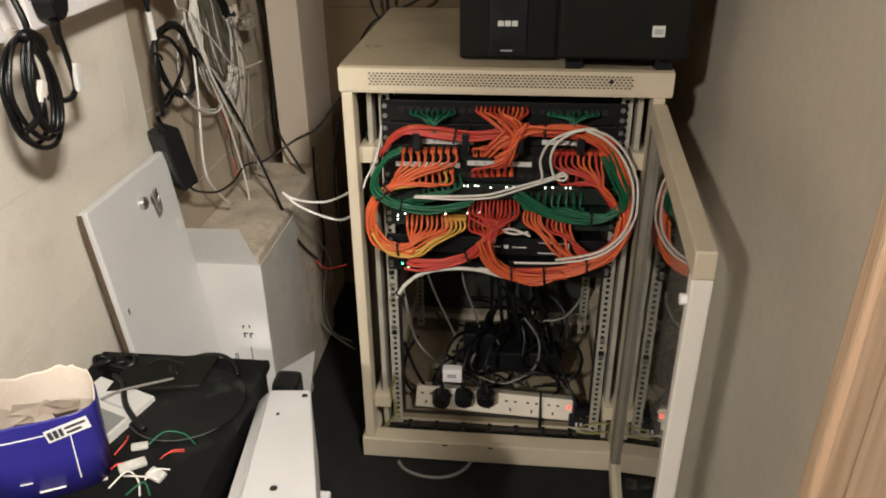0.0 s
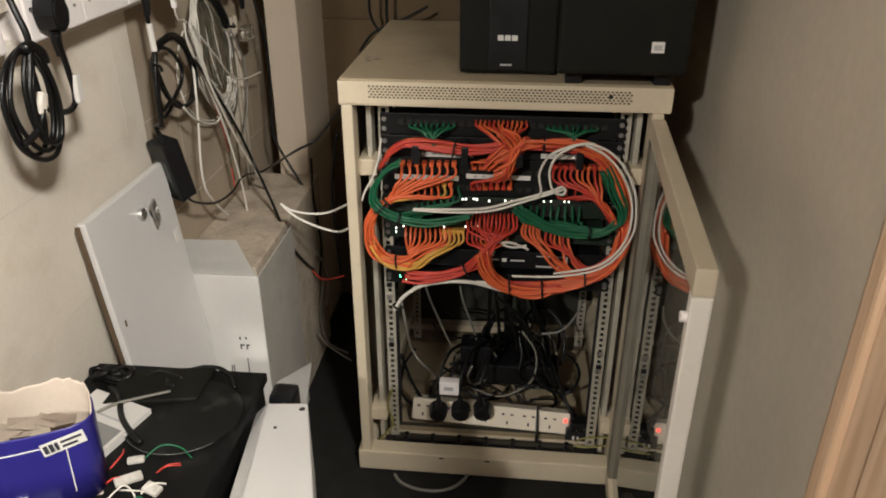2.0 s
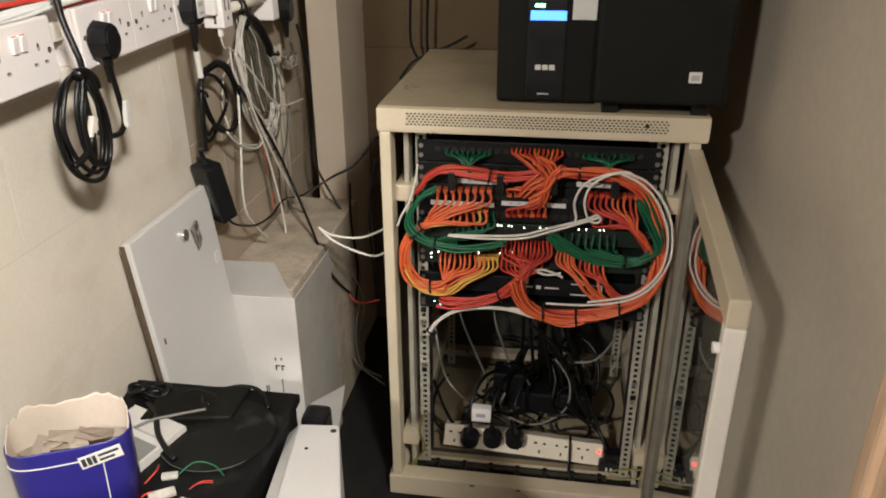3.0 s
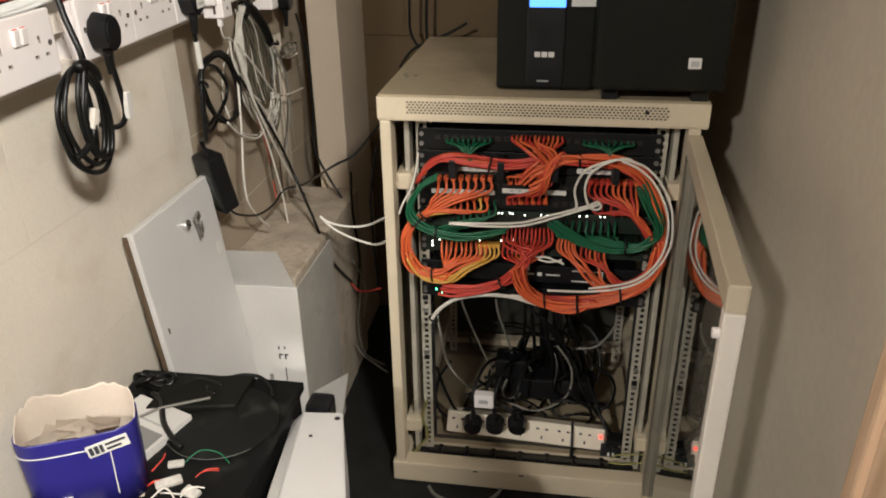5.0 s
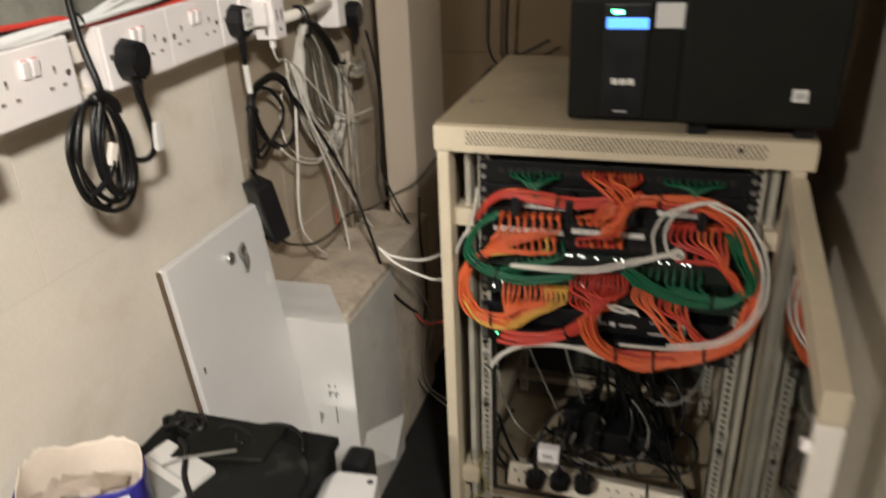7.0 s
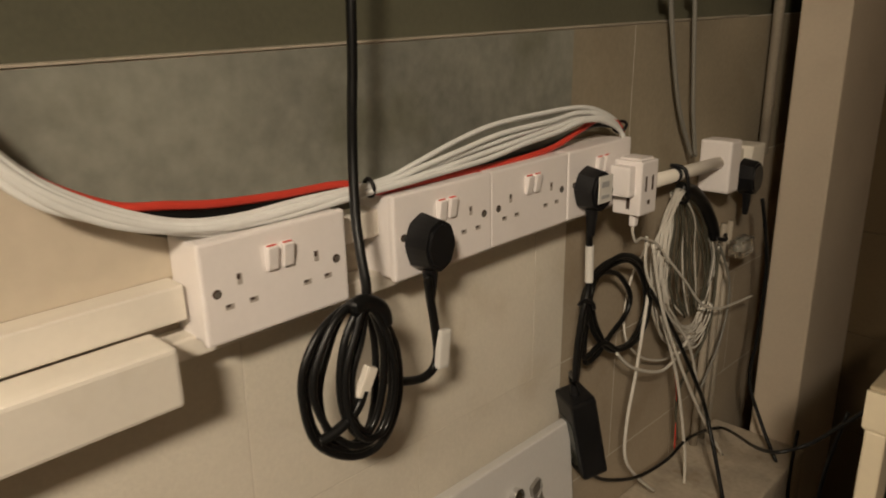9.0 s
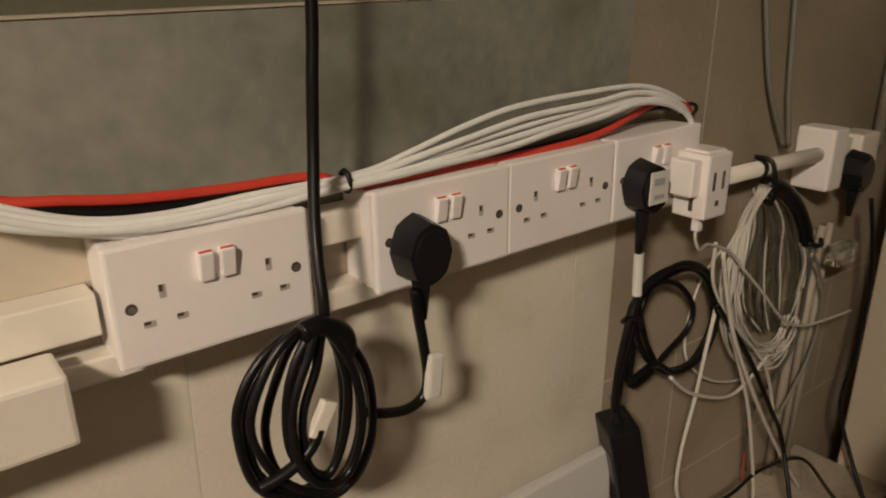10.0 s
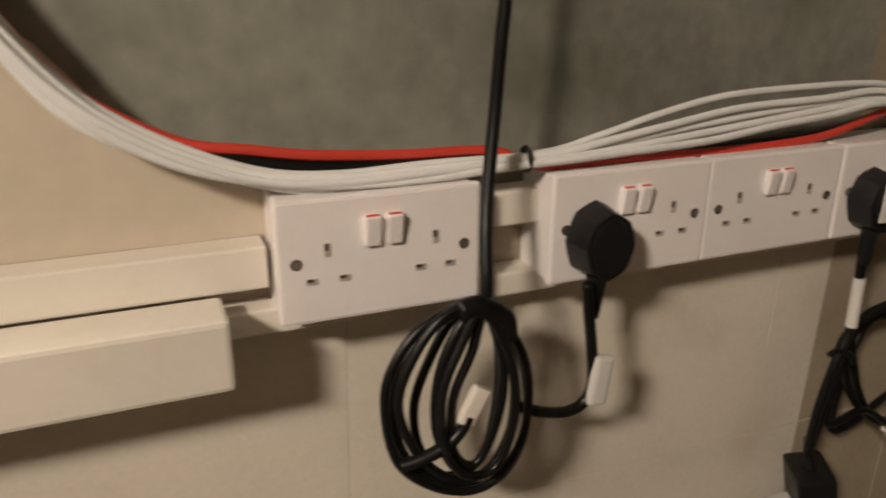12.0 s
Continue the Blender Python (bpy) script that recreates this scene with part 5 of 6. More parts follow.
def between(a, b, k, amount):
    """A point on the strand k (0 to 1) of a band that runs from one edge to the other."""
    return lerp(Vector(a), Vector(b), k) + Vector((rnd.uniform(-amount, amount) * 1.5, rnd.uniform(-amount, amount), rnd.uniform(-amount, amount)))


# pale strands fan down from the tie, cross at the foot and turn up the far side
OUTER = [(-0.690, 1.700, 1.096), (-0.680, 1.645, 1.066), (-0.675, 1.610, 1.022), (-0.675, 1.610, 0.968), (-0.680, 1.632, 0.910), (-0.685, 1.680, 0.850), (-0.690, 1.750, 0.805), (-0.690, 1.815, 0.790), (-0.690, 1.862, 0.806), (-0.692, 1.880, 0.850)]
INNER = [(-0.690, 1.712, 1.090), (-0.684, 1.684, 1.068), (-0.682, 1.668, 1.030), (-0.682, 1.664, 0.975), (-0.684, 1.674, 0.925), (-0.686, 1.705, 0.885), (-0.690, 1.752, 0.850), (-0.692, 1.795, 0.836), (-0.692, 1.822, 0.844), (-0.694, 1.832, 0.872)]
for i in range(19):
    k = min(1.0, max(0.0, (i + rnd.uniform(-0.6, 0.6)) / 18))
    last = len(OUTER) - rnd.choice((0, 0, 1, 2))
    cable("wire", [between(a, b, k, 0.0022 if n else 0.001) + Vector((0.010 * rnd.random(), 0, 0)) for n, (a, b) in enumerate(zip(OUTER[:last], INNER[:last]))], 0.0017, WCABLE, hank, steps=4, sides=5)
# darker strands close the loop behind them
NEAR = [(-0.700, 1.716, 1.086), (-0.700, 1.722, 1.030), (-0.702, 1.716, 0.960), (-0.702, 1.728, 0.900), (-0.700, 1.766, 0.858)]
FAR = [(-0.694, 1.740, 1.082), (-0.692, 1.812, 1.036), (-0.692, 1.856, 0.972), (-0.692, 1.872, 0.912), (-0.694, 1.862, 0.842)]
for i in range(20):
    k = min(1.0, max(0.0, (i + rnd.uniform(-0.8, 0.8)) / 19))
    cable("wire", [between(a, b, k, 0.004) for a, b in zip(NEAR, FAR)], 0.0016, OLDWIRE if i % 6 else WCABLE, hank, steps=4, sides=5)
for k in range(5):
    cable("wire", [(-0.690 + 0.003 * k, 1.838 + 0.008 * k, 0.985 - 0.006 * k), (-0.686, 1.852 + 0.007 * k, 0.945), (-0.688, 1.846 + 0.007 * k, 0.895 + 0.004 * k)], 0.0018, WCABLE if k % 2 else GCABLE, hank, steps=4, sides=5)
cable("sleeve", [(-0.688, 1.712, 1.094), (-0.684, 1.752, 1.082), (-0.684, 1.796, 1.052), (-0.684, 1.832, 1.012), (-0.686, 1.850, 0.985)], 0.0105, RUBBER, hank, sides=10)
cable("tie", [(-0.676, 1.835, 0.988), (-0.668, 1.856, 0.983), (-0.680, 1.882, 0.984)], 0.0036, BLACK, hank)
cable("tie", [lerp(PA, PB, 0.33) + Vector(v) for v in ((-0.01, 0, 0.014), (0.012, 0.004, 0.010), (0.018, 0.010, -0.02), (0.010, 0.024, -0.045), (-0.005, 0.03, -0.05))], 0.0032, BLACK, hank)
loose = thing("dangling_wires", (0, 0, 0), "loose white and red wires dangling down the wall", "wires")
for m, r, pts in (
    (WCABLE, 0.0028, [(-0.680, 1.625, 0.990), (-0.672, 1.602, 0.945), (-0.665, 1.580, 0.897), (-0.665, 1.569, 0.831), (-0.665, 1.552, 0.755), (-0.665, 1.555, 0.691), (-0.665, 1.597, 0.637), (-0.665, 1.661, 0.578)]),
    (WCABLE, 0.0028, [(-0.660, 1.627, 0.911), (-0.660, 1.694, 0.790), (-0.660, 1.736, 0.680), (-0.660, 1.763, 0.583), (-0.660, 1.761, 0.504), (-0.660, 1.711, 0.465)]),
    (WCABLE, 0.0030, [(-0.650, 1.564, 1.041), (-0.650, 1.610, 0.927), (-0.650, 1.691, 0.804), (-0.650, 1.788, 0.677), (-0.650, 1.902, 0.545)]),
    (WCABLE, 0.0024, [(-0.660, 1.563, 1.051), (-0.660, 1.570, 0.994), (-0.660, 1.631, 0.922), (-0.660, 1.729, 0.833), (-0.660, 1.783, 0.734)]),
    (WCABLE, 0.0026, [(-0.660, 1.500, 0.889), (-0.660, 1.550, 0.849), (-0.660, 1.631, 0.814), (-0.660, 1.680, 0.815), (-0.660, 1.735, 0.844)]),
    (WCABLE, 0.0022, [(-0.657, 1.622, 1.008), (-0.657, 1.692, 0.951), (-0.658, 1.742, 0.908), (-0.660, 1.790, 0.878), (-0.664, 1.867, 0.855), (-0.668, 2.010, 0.838)]),
    (REDFLEX, 0.0014, [(-0.680, 1.644, 0.925), (-0.680, 1.682, 0.880), (-0.680, 1.715, 0.813), (-0.680, 1.746, 0.726), (-0.680, 1.758, 0.610)]),
    (WCABLE, 0.0020, [(-0.714, 1.673, 1.006), (-0.714, 1.630, 0.970), (-0.714, 1.610, 0.918)] + [(-0.695, 1.580, 0.888), (-0.695, 1.601, 0.855), (-0.695, 1.654, 0.817), (-0.695, 1.728, 0.792), (-0.695, 1.765, 0.801)]),

    (GCABLE, 0.0026, [(-0.680, 1.859, 0.975), (-0.680, 1.925, 0.878), (-0.680, 1.912, 0.780), (-0.680, 1.845, 0.699)]),
    (OLDWIRE, 0.0026, [(-0.680, 1.857, 0.960), (-0.680, 1.862, 0.921), (-0.680, 1.849, 0.812), (-0.680, 1.754, 0.730), (-0.680, 1.764, 0.627)]),
):
    cable("wire", pts, r, m, loose)
black_run = thing("black_wall_lead", (0, 0, 0), "thin black lead running down the wall and behind the rack", "cable")
cable("lead", [(-0.655, 1.574, 0.968), (-0.655, 1.636, 0.905), (-0.655, 1.689, 0.844)] + [(-0.645, 1.738, 0.764), (-0.645, 1.796, 0.681)] + [(-0.580, 1.740, 0.573)] + [(-0.534, 1.686, 0.505), (-0.533, 1.779, 0.405), (-0.532, 1.877, 0.321)], 0.0036, RUBBER, black_run)
black_two = thing("black_wall_lead", (0, 0, 0), "thin black lead hanging down the pier", "cable")
cable("lead", [(-0.655, 1.968, 1.039), (-0.645, 1.980, 0.967)] + [(-0.641, 1.993, 0.892), (-0.642, 1.991, 0.774), (-0.643, 1.978, 0.680), (-0.609, 1.967, 0.607), (-0.564, 1.950, 0.541)], 0.0036, RUBBER, black_two)
conduits = thing("wall_conduit", (0, 0, 0), "grey vertical conduit strips beside the pier", "conduit")
for y, r in ((1.900, 0.009), (1.935, 0.007), (1.962, 0.006)):
    part("strip", rod((-0.708, y, 0.545), (-0.705, y, 0.99), r * 0.85, 10), PAINTPIPE, conduits, smooth=True)
part("strip", rod((-0.708, 2.085, 1.10), (-0.706, 2.080, 2.395), 0.010, 10), PAINTPIPE, conduits, smooth=True)
junction = thing("clear_connector", (-0.672, 1.941, 0.952), "clear plastic cable connector", "connector")
part("body", box(-0.012, -0.03, -0.016, 0.012, 0.03, 0.016, 0.003), CLEAR, junction)
part("terminal", box(-0.006, -0.020, -0.006, 0.004, 0.020, 0.006, 0.002), MILKY, junction)
drop_leads = thing("drop_leads", (0, 0, 0), "two thin grey cables dropping down the wall to the conduit", "cables")
cable("lead", [(-0.71, 1.70, 2.395)] + [(-0.706, 1.644, 1.477), (-0.706, 1.666, 1.386), (-0.706, 1.690, 1.301), (-0.706, 1.723, 1.215), (-0.706, 1.778, 1.134)], 0.0038, GCABLE, drop_leads)
cable("lead", [(-0.71, 1.76, 2.395)] + [(-0.706, 1.723, 1.485), (-0.706, 1.742, 1.389), (-0.706, 1.756, 1.299), (-0.706, 1.770, 1.212), (-0.706, 1.792, 1.133)], 0.0036, GCABLE, drop_leads)
white_pair = thing("white_lead_pair", (0, 0, 0), "two white leads running from the wall into the rack", "cables")
cable("lead", [(-0.521, 1.620, 0.633), (-0.497, 1.620, 0.617), (-0.451, 1.620, 0.610), (-0.404, 1.620, 0.617)] + [(-0.325, 1.580, 0.672)], 0.0030, WCABLE, white_pair)
cable("lead", [(-0.518, 1.620, 0.630), (-0.485, 1.620, 0.599), (-0.427, 1.620, 0.574), (-0.380, 1.620, 0.569)] + [(-0.325, 1.580, 0.622)], 0.0030, WCABLE, white_pair)
rear_leads = thing("rear_leads", (0, 0, 0), "dark leads hanging behind the rack", "cables")
for m, r, pts in (
    (RUBBER, 0.004, [(-0.440, 2.200, 0.856), (-0.404, 2.200, 0.903), (-0.355, 2.200, 0.930), (-0.300, 2.200, 0.952), (-0.244, 2.200, 0.982)]),
    (RUBBER, 0.004, [(-0.376, 2.200, 1.669), (-0.391, 2.200, 1.372), (-0.406, 2.200, 1.023), (-0.402, 2.200, 0.949), (-0.380, 2.200, 0.902), (-0.414, 2.200, 0.880)]),
    (RUBBER, 0.0045, [(-0.331, 2.220, 1.671), (-0.351, 2.220, 1.243), (-0.361, 2.220, 1.020), (-0.362, 2.220, 0.943), (-0.358, 2.220, 0.868), (-0.362, 2.220, 0.705), (-0.373, 2.220, 0.457)]),
    (RUBBER, 0.0036, [(-0.447, 1.900, 0.713), (-0.469, 1.900, 0.580), (-0.470, 1.900, 0.447), (-0.463, 1.900, 0.289)]),
    (RUBBER, 0.0036, [(-0.535, 1.950, 0.623), (-0.538, 1.950, 0.508), (-0.527, 1.950, 0.351), (-0.549, 1.950, 0.201)]),
    (GCABLE, 0.0032, [(-0.512, 1.900, 0.287), (-0.532, 1.900, 0.154), (-0.514, 1.900, 0.066), (-0.457, 1.900, 0.029)]),
    (GCABLE, 0.0030, [(-0.527, 1.850, 0.127), (-0.500, 1.850, 0.087), (-0.436, 1.850, 0.038)]),
    (REDFLEX, 0.0028, [(-0.537, 1.880, 0.315), (-0.508, 1.880, 0.289), (-0.449, 1.880, 0.304)]),
    (GCABLE, 0.0028, [(-0.563, 1.920, 0.409), (-0.529, 1.920, 0.348), (-0.502, 1.920, 0.276), (-0.518, 1.920, 0.181)]),
):
    cable("lead", pts, r, m, rear_leads)


# ---- loose things by the left wall ----
leaf = thing("cabinet_door", (0, 0, 0), "white enamelled cabinet door leaning on the wall", "cabinet door")
leaf.matrix_basis = pose(-0.708, 1.137, 0.794, 0, -5.5, 0)
part("panel", box(0.0, 0.0, -0.795, 0.016, 0.300, 0.0, 0.003), PAINTED, leaf)
# Thin brown strip draws the shadow gap between panel and wall.
part("edge", box(-0.002, -0.003, -0.79, 0.006, -0.0005, -0.004), SHADEBROWN, leaf, "brown strip standing in for the shadow at the edge")
lock = part("lock", rod((0.0155, 0.166, -0.055), (0.026, 0.166, -0.055), 0.011, 20, bevel=0.001), CHROME, leaf, "chrome cam lock")
part("key", box(-0.0014, -0.011, -0.009, 0.0014, 0.013, 0.009, 0.004, m=pose(0.034, 0.190, -0.050, 12, 0, 8)), SCREW, lock, "chrome key")
part("key_blade", box(-0.001, -0.0035, -0.034, 0.001, 0.0035, 0.0, 0.0005, m=pose(0.031, 0.190, -0.060, 8, 0, 0)), CHROME, lock)
part("second_key", box(-0.001, -0.009, -0.020, 0.001, 0.009, 0.0, 0.0008, m=pose(0.036, 0.196, -0.064, 14, 0, 20)), SCREW, lock)
part("dent", box(0.0155, 0.020, -0.212, 0.0166, 0.025, -0.200, 0.0004), SHADEBROWN, leaf)
part("label", box(0.0158, 0.268, -0.165, 0.0168, 0.286, -0.140), LABEL, leaf)

carton = thing("carton", (-0.715, 1.440, 0), "opened white cardboard box with printed marks", "box")
part("front_side", box(0.0, 0.0, 0.0, 0.188, 0.004, 0.538, 0.001), CARD, carton)
part("end_side", box(0.184, 0.0045, 0.0, 0.188, 0.27, 0.536, 0.001), SHADECARD, carton, "spotted carton end, its shade put into the colour")
part("rear_side", box(0.0, 0.023, 0.0, 0.1855, 0.027, 0.50, 0.001), CARD, carton)
fl = bmesh.new()
vs = [fl.verts.new(p) for p in ((0.0, 0.002, 0.539), (0.184, 0.002, 0.539), (0.126, 0.062, 0.593), (0.0, 0.062, 0.590))]
fl.faces.new(vs)
bmesh.ops.solidify(fl, geom=fl.faces[:], thickness=0.003)
part("top_flap", fl, CARD, carton, "open white cardboard flap")
for x, z, w, h in ((0.128, 0.36, 0.010, 0.003), (0.128, 0.35, 0.003, 0.010), (0.128, 0.375, 0.003, 0.008), (0.142, 0.36, 0.008, 0.003), (0.142, 0.35, 0.003, 0.010), (0.142, 0.377, 0.003, 0.006), (0.100, 0.272, 0.002, 0.032), (0.105, 0.285, 0.002, 0.020), (0.140, 0.280, 0.0015, 0.045)):
    part("print", box(x, -0.0012, z, x + w, 0.0002, z + h), INK, carton)
sheet = bmesh.new()
vs = [sheet.verts.new(Vector(p) - carton.location) for p in ((-0.543, 1.460, 0.232), (-0.464, 1.560, 0.237), (-0.469, 1.500, 0.149), (-0.503, 1.430, 0.176))]
sheet.faces.new(vs)
bmesh.ops.solidify(sheet, geom=sheet.faces[:], thickness=0.003)
part("side_flap", sheet, CARD, carton, "creased white cardboard flap")

# low black cabinet that carries the clutter
stand = thing("low_cabinet", (-0.715, 0.40, 0), "low black cabinet with a dusty top", "cabinet")
part("body", box(0.004, 0.004, 0.0, 0.302, 0.712, 0.512, 0.003), DARKSTEEL, stand)
part("top", box(0.0, 0.0, 0.5125, 0.308, 0.720, 0.530, 0.003), TABLETOP, stand, "dusty black top")
TOP = 0.530

# pale steel enclosure standing against the cabinet
enc = thing("steel_enclosure", (0, 0, 0), "long white steel enclosure leaning on the cabinet", "enclosure")
far_l, far_r = Vector((-0.4175, 1.072, 0.500)), Vector((-0.3263, 1.081, 0.500))
near_l, near_r = Vector((-0.3345, 0.668, 0.600)), Vector((-0.2030, 0.684, 0.600))
inner_f, inner_n = far_l.lerp(far_r, 0.24), near_l.lerp(near_r, 0.20)
down = Vector((0.035, 0.0, -0.16))


def slab(name, a, b, c, d, thick, mat, label=""):
    bm = bmesh.new()
    top = [bm.verts.new(p) for p in (a, b, c, d)]
    bot = [bm.verts.new(Vector(p) + thick) for p in (a, b, c, d)]
    bm.faces.new(top)
    bm.faces.new(bot[::-1])
    for i in range(4):
        j = (i + 1) % 4
        bm.faces.new((top[j], top[i], bot[i], bot[j]))
    bmesh.ops.recalc_face_normals(bm, faces=bm.faces[:])
    bmesh.ops.bevel(bm, geom=bm.edges[:], offset=0.002, segments=2, affect="EDGES")
    return part(name, bm, mat, enc, label)


slab("face", inner_f, far_r, near_r, inner_n, Vector((0.0, 0.0, -0.16)), PAINTED)
slab("flange", far_l + Vector((-0.0, 0, -0.022)), inner_f + Vector((-0.0012, 0, -0.002)), inner_n + Vector((-0.0012, 0, -0.002)), near_l + Vector((0, 0, -0.022)), Vector((0, 0, -0.14)), PAINTED)
for u, v in ((0.86, 0.06), (0.30, 0.22), (0.42, 0.74), (0.10, 0.86)):
    q = (inner_f.lerp(far_r, u)).lerp(inner_n.lerp(near_r, u), v)
    part("screw_hole", rod(q + Vector((0, 0, 0.0012)), q - Vector((0, 0, 0.001)), 0.0052 if u > 0.4 else 0.003, 12), HOLE, enc)
part("leg", box(-0.34, 0.73, 0.0, -0.28, 0.99, 0.36, 0.003), PAINTED, enc)
bag = thing("black_case", (-0.398, 1.155, 0.0), "glossy black plastic case between cabinet and enclosure", "case")
part("body", box(-0.018, -0.03, 0.0, 0.030, 0.020, 0.470, 0.010), BLACK, bag)

# blue carton with a torn top
TX, TY, TURN_T = -0.628, 0.818, 27.0
tub = thing("blue_carton", (TX, TY, TOP), "blue printed cardboard carton with a torn open top", "carton", turn=TURN_T)


def shell(name, half, low_half, height, ragged, thick, mat, seed, label=""):
    """A squashed round-cornered carton wall; height gives the rim by its plan direction."""
    rnd = random.Random(seed)
    n = 72
    bm = bmesh.new()
    cols = []
    wobble = 0.0
    for k in range(n):
        t = 2 * math.pi * k / n
        c, s = math.cos(t), math.sin(t)
        sx, sy = math.copysign(abs(c) ** 0.6, c), math.copysign(abs(s) ** 0.6, s)
        wobble = 0.6 * wobble + ragged * rnd.uniform(-1, 1)
        h = height(s) + wobble
        ring = []
        for u, inner in ((0.0, 0), (0.5, 0), (0.97, 0), (1.0, 0), (1.0, 1), (0.97, 1), (0.5, 1), (0.0, 1)):
            hx = low_half[0] + (half[0] - low_half[0]) * u - thick * inner
            hy = low_half[1] + (half[1] - low_half[1]) * u - thick * inner
            ring.append(bm.verts.new((hx * sx, hy * sy, 0.002 + h * u)))
        cols.append(ring)
    for k in range(n):
        a, b = cols[k], cols[(k + 1) % n]
        for q in range(7):
            bm.faces.new((a[q], b[q], b[q + 1], a[q + 1]))
        bm.faces.new((a[7], b[7], b[0], a[0]))
    bmesh.ops.recalc_face_normals(bm, faces=bm.faces[:])
    return part(name, bm, mat, tub, label, True)


shell("blue_wall", (0.080, 0.038), (0.076, 0.046), lambda s: 0.124 + 0.012 * max(s, 0), 0.0006, 0.0012, BLUE, 31, "blue printed outer card")
shell("torn_liner", (0.0785, 0.0365), (0.0740, 0.044), lambda s: 0.121 + 0.030 * max(s + 0.25, 0) ** 0.7, 0.0050, 0.0014, TORN, 33, "torn buff inner card")
part("base", box(-0.07, -0.035, 0.0, 0.07, 0.035, 0.002), TORN, tub)
lm = pose(0.040, -0.0405, 0.106, 4, -8, 6) @ Matrix.Diagonal((0.88, 1, 0.9, 1))
part("emblem_panel", box(-0.030, -0.0012, -0.011, 0.032, 0.0, 0.012, m=lm), LABEL, tub, "white emblem panel with dark marks")
for x0, x1, z0, z1 in ((-0.027, -0.021, -0.007, 0.008), (-0.019, -0.013, -0.007, 0.008), (-0.011, -0.006, -0.007, 0.008), (-0.002, 0.028, 0.003, 0.007), (-0.002, 0.020, -0.006, -0.002)):
    part("mark", box(x0, -0.002, z0, x1, -0.001, z1, m=lm), INK, tub)


def on_wall(deg, z):
    c, q = math.cos(radians(deg)), math.sin(radians(deg))
    u = z / 0.124
    return Vector(((0.0766 + 0.004 * u) * math.copysign(abs(c) ** 0.6, c), (0.0466 - 0.008 * u) * math.copysign(abs(q) ** 0.6, q), z))


part("white_line", tube([on_wall(-86 - 8 * k, 0.104) for k in range(11)], 0.0009, 5, 3), LABEL, tub)
part("white_line", tube([on_wall(-70, 0.096 - 0.012 * k) for k in range(7)], 0.0009, 5, 3), LABEL, tub)
part("white_line", tube([on_wall(-95 - 3 * k, 0.034) for k in range(4)], 0.0009, 5, 3), LABEL, tub)
part("white_line", tube([on_wall(-84 - 3 * k, 0.016) for k in range(4)], 0.0016, 5, 3), LABEL, tub)
rnd = random.Random(9)
for k in range(9):
    sh = bmesh.new()
    vs = [sh.verts.new((rnd.uniform(-0.022, -0.012) + 0.032 * (i in (1, 2)), rnd.uniform(-0.015, -0.008) + 0.024 * (i > 1), rnd.uniform(0, 0.014))) for i in range(4)]
    sh.faces.new(vs)
    bmesh.ops.solidify(sh, geom=sh.faces[:], thickness=0.002)
    scrap = thing("card_scrap", (TX + (0.011 * k - 0.045) * 0.89, TY + (0.011 * k - 0.045) * 0.454, TOP + 0.104 + 0.004 * (k % 4)), "scrap of buff card inside the blue carton", "card", "card scraps", turn=rnd.uniform(0, 360))
    part("scrap", sh, TORN, scrap)

# white gadget box under the carton's rim
gadget = thing("white_device_box", (0, 0, 0), "flat white product box with a grey picture", "box")
ga, gb, gc = Vector((-0.556, 0.988, 0.544)), Vector((-0.594, 0.852, 0.544)), Vector((-0.668, 1.030, 0.544))


def leaflet(name, u0, v0, u1, v1, z0, z1, mat):
    """A thin prism on the box, in shares of its two sides."""
    bm = bmesh.new()
    flat_at = [ga + (gb - ga) * v + (gc - ga) * u for u, v in ((u0, v0), (u1, v0), (u1, v1), (u0, v1))]
    low, high = [[bm.verts.new((p.x, p.y, z)) for p in flat_at] for z in (z0, z1)]
    bm.faces.new(high)
    bm.faces.new(low[::-1])
    for i in range(4):
        bm.faces.new((low[i], low[(i + 1) % 4], high[(i + 1) % 4], high[i]))
    bmesh.ops.recalc_face_normals(bm, faces=bm.faces[:])
    part(name, bm, mat, gadget)


leaflet("body", 0, 0, 1, 1, TOP, TOP + 0.014, CARD)
leaflet("picture", 0.05, 0.42, 0.9, 0.86, TOP + 0.0142, TOP + 0.0148, FAINT)
leaflet("stripe", 0.06, 0.30, 0.9, 0.325, TOP + 0.0142, TOP + 0.0148, GREYINK)

spool = thing("clear_dish", (-0.503, 0.991, TOP + 0.001), "dusty clear plastic dish upturned on the cabinet", "dish")
ringpts = [Vector((0.093 * math.cos(k), 0.093 * math.sin(k), 0.004)) for k in (3.9, 4.25, 4.6, 4.95, 5.3, 5.6)]
part("rim", tube(ringpts, 0.0009, 6, 4), RIMGREY, spool, "", True)
part("disc", rod((0, 0, 0.001), (0, 0, 0.004), 0.092, 40), DISH, spool)

jumble = thing("black_lead_jumble", (-0.556, 1.068, TOP), "jumble of black leads and a folded black pouch", "cables")
rnd = random.Random(21)
for k in range(4):
    pts = [Vector((-0.13 + 0.035 * j + rnd.uniform(-0.01, 0.01), rnd.uniform(-0.015, 0.018), 0.005 + rnd.uniform(0, 0.007))) for j in range(5)]
    cable("lead", pts, rnd.uniform(0.004, 0.005), RUBBER, jumble)
pouch = box(-0.085, -0.055, 0.0, 0.060, 0.036, 0.017, 0.006, segments=3)
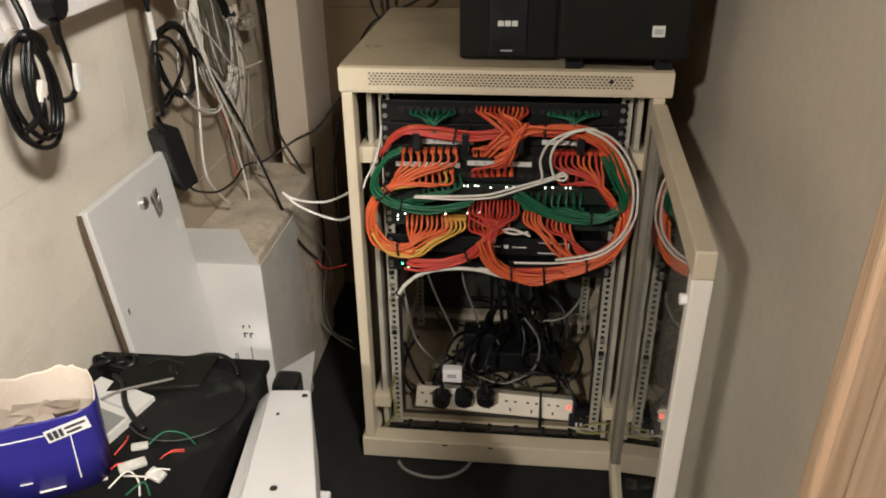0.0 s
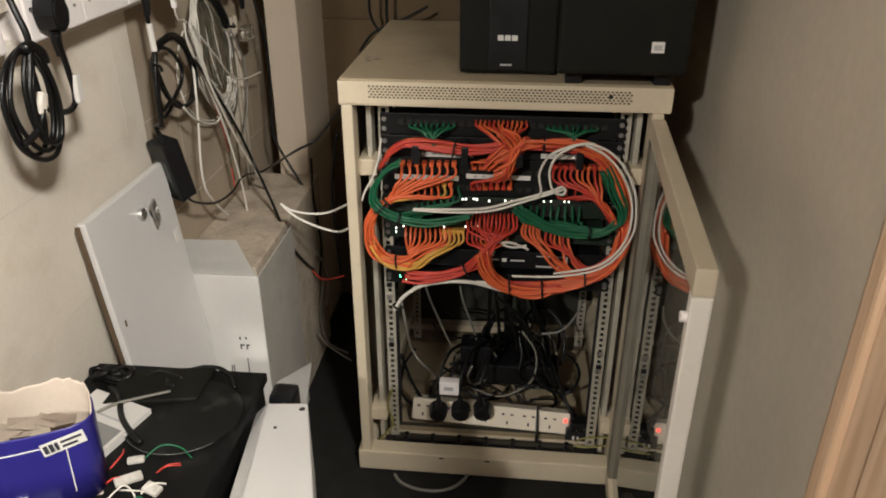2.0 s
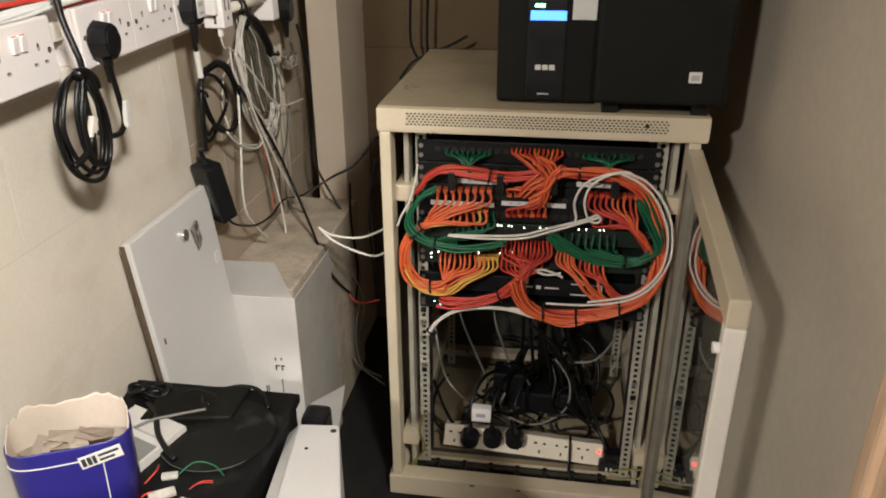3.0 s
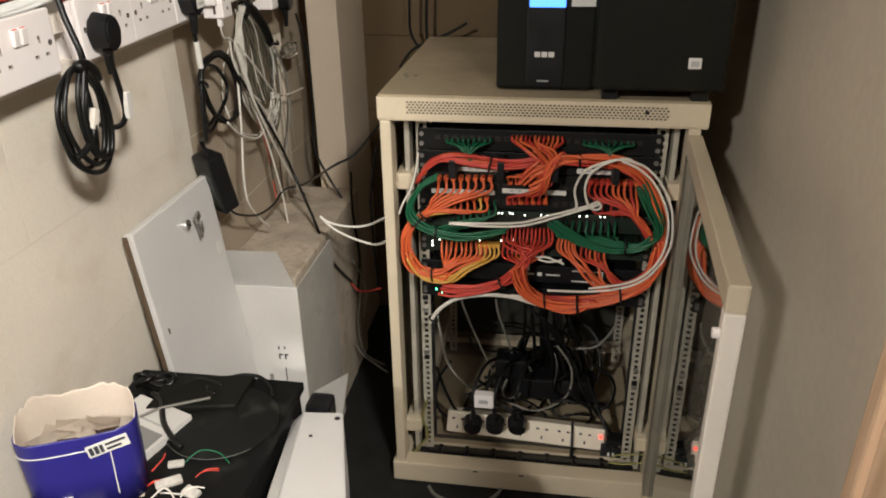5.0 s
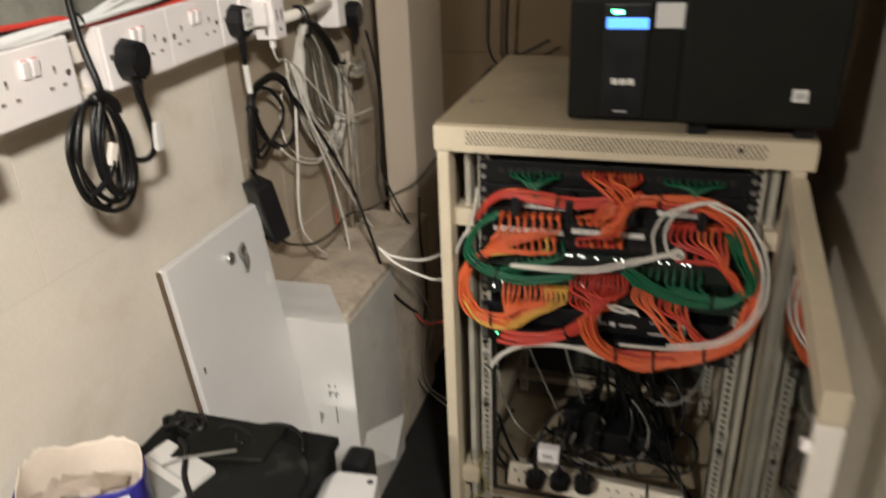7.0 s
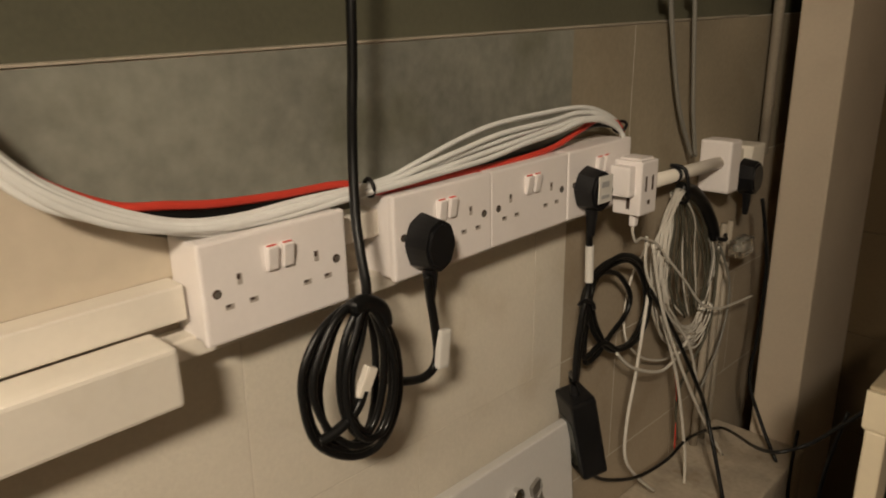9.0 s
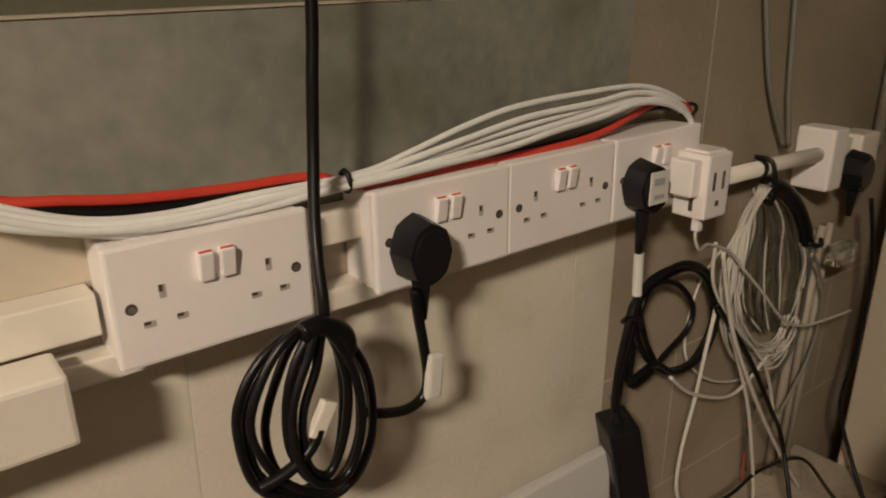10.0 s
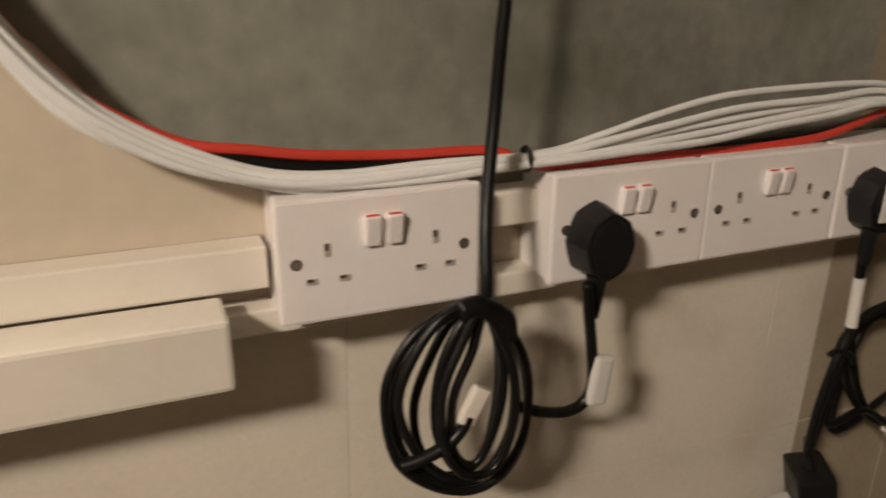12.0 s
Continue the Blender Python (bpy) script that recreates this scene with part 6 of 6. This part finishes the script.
for v in pouch.verts:
    v.co.z *= 1.0 + 0.9 * math.exp(-((v.co.x + 0.02) / 0.025) ** 2 - ((v.co.y - 0.02) / 0.03) ** 2) - 0.35 * max(v.co.x, 0) / 0.045
    v.co.y += 0.25 * v.co.x
part("pouch", pouch, MATTE, jumble, "folded black pouch", True)
for k, (cx, cy, ra) in enumerate(((-0.115, 0.010, 0.020), (-0.095, 0.004, 0.024), (-0.122, -0.006, 0.015))):
    loop = [Vector((cx + ra * math.cos(j * 1.05 + k), cy + 0.7 * ra * math.sin(j * 1.05 + k), 0.006 + 0.007 * k + 0.008 * math.sin(j * 1.05 + 2 * k) ** 2)) for j in range(6)]
    part("lead_loop", tube(loop, 0.0045, 7, 5, closed=True), RUBBER, jumble, "", True)
cable("lead", [Vector(p) - jumble.location for p in [(-0.645, 1.031, 0.548), (-0.620, 1.011, 0.548), (-0.591, 0.962, 0.548), (-0.563, 0.931, 0.548), (-0.533, 0.906, 0.548)]], 0.0048, RUBBER, jumble)
cable("grey_flex", [Vector(p) - jumble.location for p in [(-0.631, 0.964, 0.552), (-0.611, 0.987, 0.552), (-0.585, 1.002, 0.552), (-0.538, 1.026, 0.552)]], 0.0024, GCABLE, jumble)
cable("arc_lead", [(0.015, 0.042, 0.004), (0.04, 0.046, 0.009), (0.07, 0.044, 0.009), (0.095, 0.028, 0.004), (0.11, 0.0, 0.004)], 0.0034, RUBBER, jumble)


def wire_bit(place, label, paths, blocks):
    t = thing("wire_offcut", place, label, "wire offcut", "wire offcuts")
    for m, pts in paths:
        cable("wire", pts, 0.0009 if m is RED else 0.0013, m, t)
    for b, m, rot in blocks:
        part("block", box(*[q * 0.88 for q in b], 0.003, m=pose(0, 0, 0.001, 6, 5, rot)), m, t)
    return t


wire_bit((-0.533, 0.884, TOP), "pale terminal block with red wire ends", [(REDFLEX, [(-0.03, -0.02, 0.003), (-0.02, 0.0, 0.012), (-0.028, 0.02, 0.004)])], [((-0.014, -0.007, 0.0, 0.014, 0.007, 0.008), MILKY, 25)])
wire_bit((-0.524, 0.846, TOP), "cream wire connector with loose wires", [(REDFLEX, [(-0.03, -0.012, 0.003), (-0.018, -0.006, 0.01), (0.0, 0.0, 0.006)])], [((-0.024, -0.009, 0.0, 0.020, 0.009, 0.009), MILKY, 38)])
wire_bit((-0.480, 0.867, TOP), "two short red wire ends on the cabinet", [(RED, [(-0.012, -0.004, 0.002), (0.0, 0.010, 0.006), (0.016, 0.018, 0.003)]), (RED, [(-0.010, 0.004, 0.002), (0.004, 0.006, 0.008), (0.018, 0.014, 0.003)])], [])
wire_bit((-0.483, 0.830, TOP), "cream wire connector with loose wires", [(WCABLE, [(-0.012, -0.01, 0.003), (0.0, 0.004, 0.010), (0.016, 0.012, 0.004)])], [((-0.014, -0.010, 0.0, 0.016, 0.010, 0.009), MILKY, -20)])
wire_bit((-0.488, 0.901, TOP), "single green wire end lying on the cabinet", [(GREEN, [(-0.035, -0.012, 0.002), (-0.015, 0.006, 0.014), (0.012, 0.012, 0.008), (0.035, -0.002, 0.002)])], [])
wire_bit((-0.509, 0.811, TOP), "tangle of white and green wire ends", [(WCABLE, [(-0.03, -0.01, 0.002), (-0.01, 0.01, 0.016), (0.01, 0.0, 0.01), (0.02, -0.02, 0.002)]), (WCABLE, [(-0.02, 0.014, 0.002), (0.0, 0.0, 0.018), (0.02, 0.014, 0.004)]), (GREEN, [(0.0, -0.02, 0.002), (0.02, -0.004, 0.012), (0.034, -0.018, 0.003)])], [])

# black bar by the rack door's foot
bar = thing("clamp_bar", (0.352, 1.385, 0.0), "black tube with a chrome clamp on the floor", "clamp")
part("tube", rod((-0.035, 0.0, 0.022), (0.038, 0.02, 0.026), 0.018, 16), BLACK, bar, smooth=True)
part("clamp", box(-0.060, -0.022, 0.004, -0.0355, 0.014, 0.042, 0.004), CHROME, bar)
part("bolt", rod((-0.043, -0.004, 0.034), (-0.043, -0.010, 0.050), 0.004, 10), CHROME, bar)
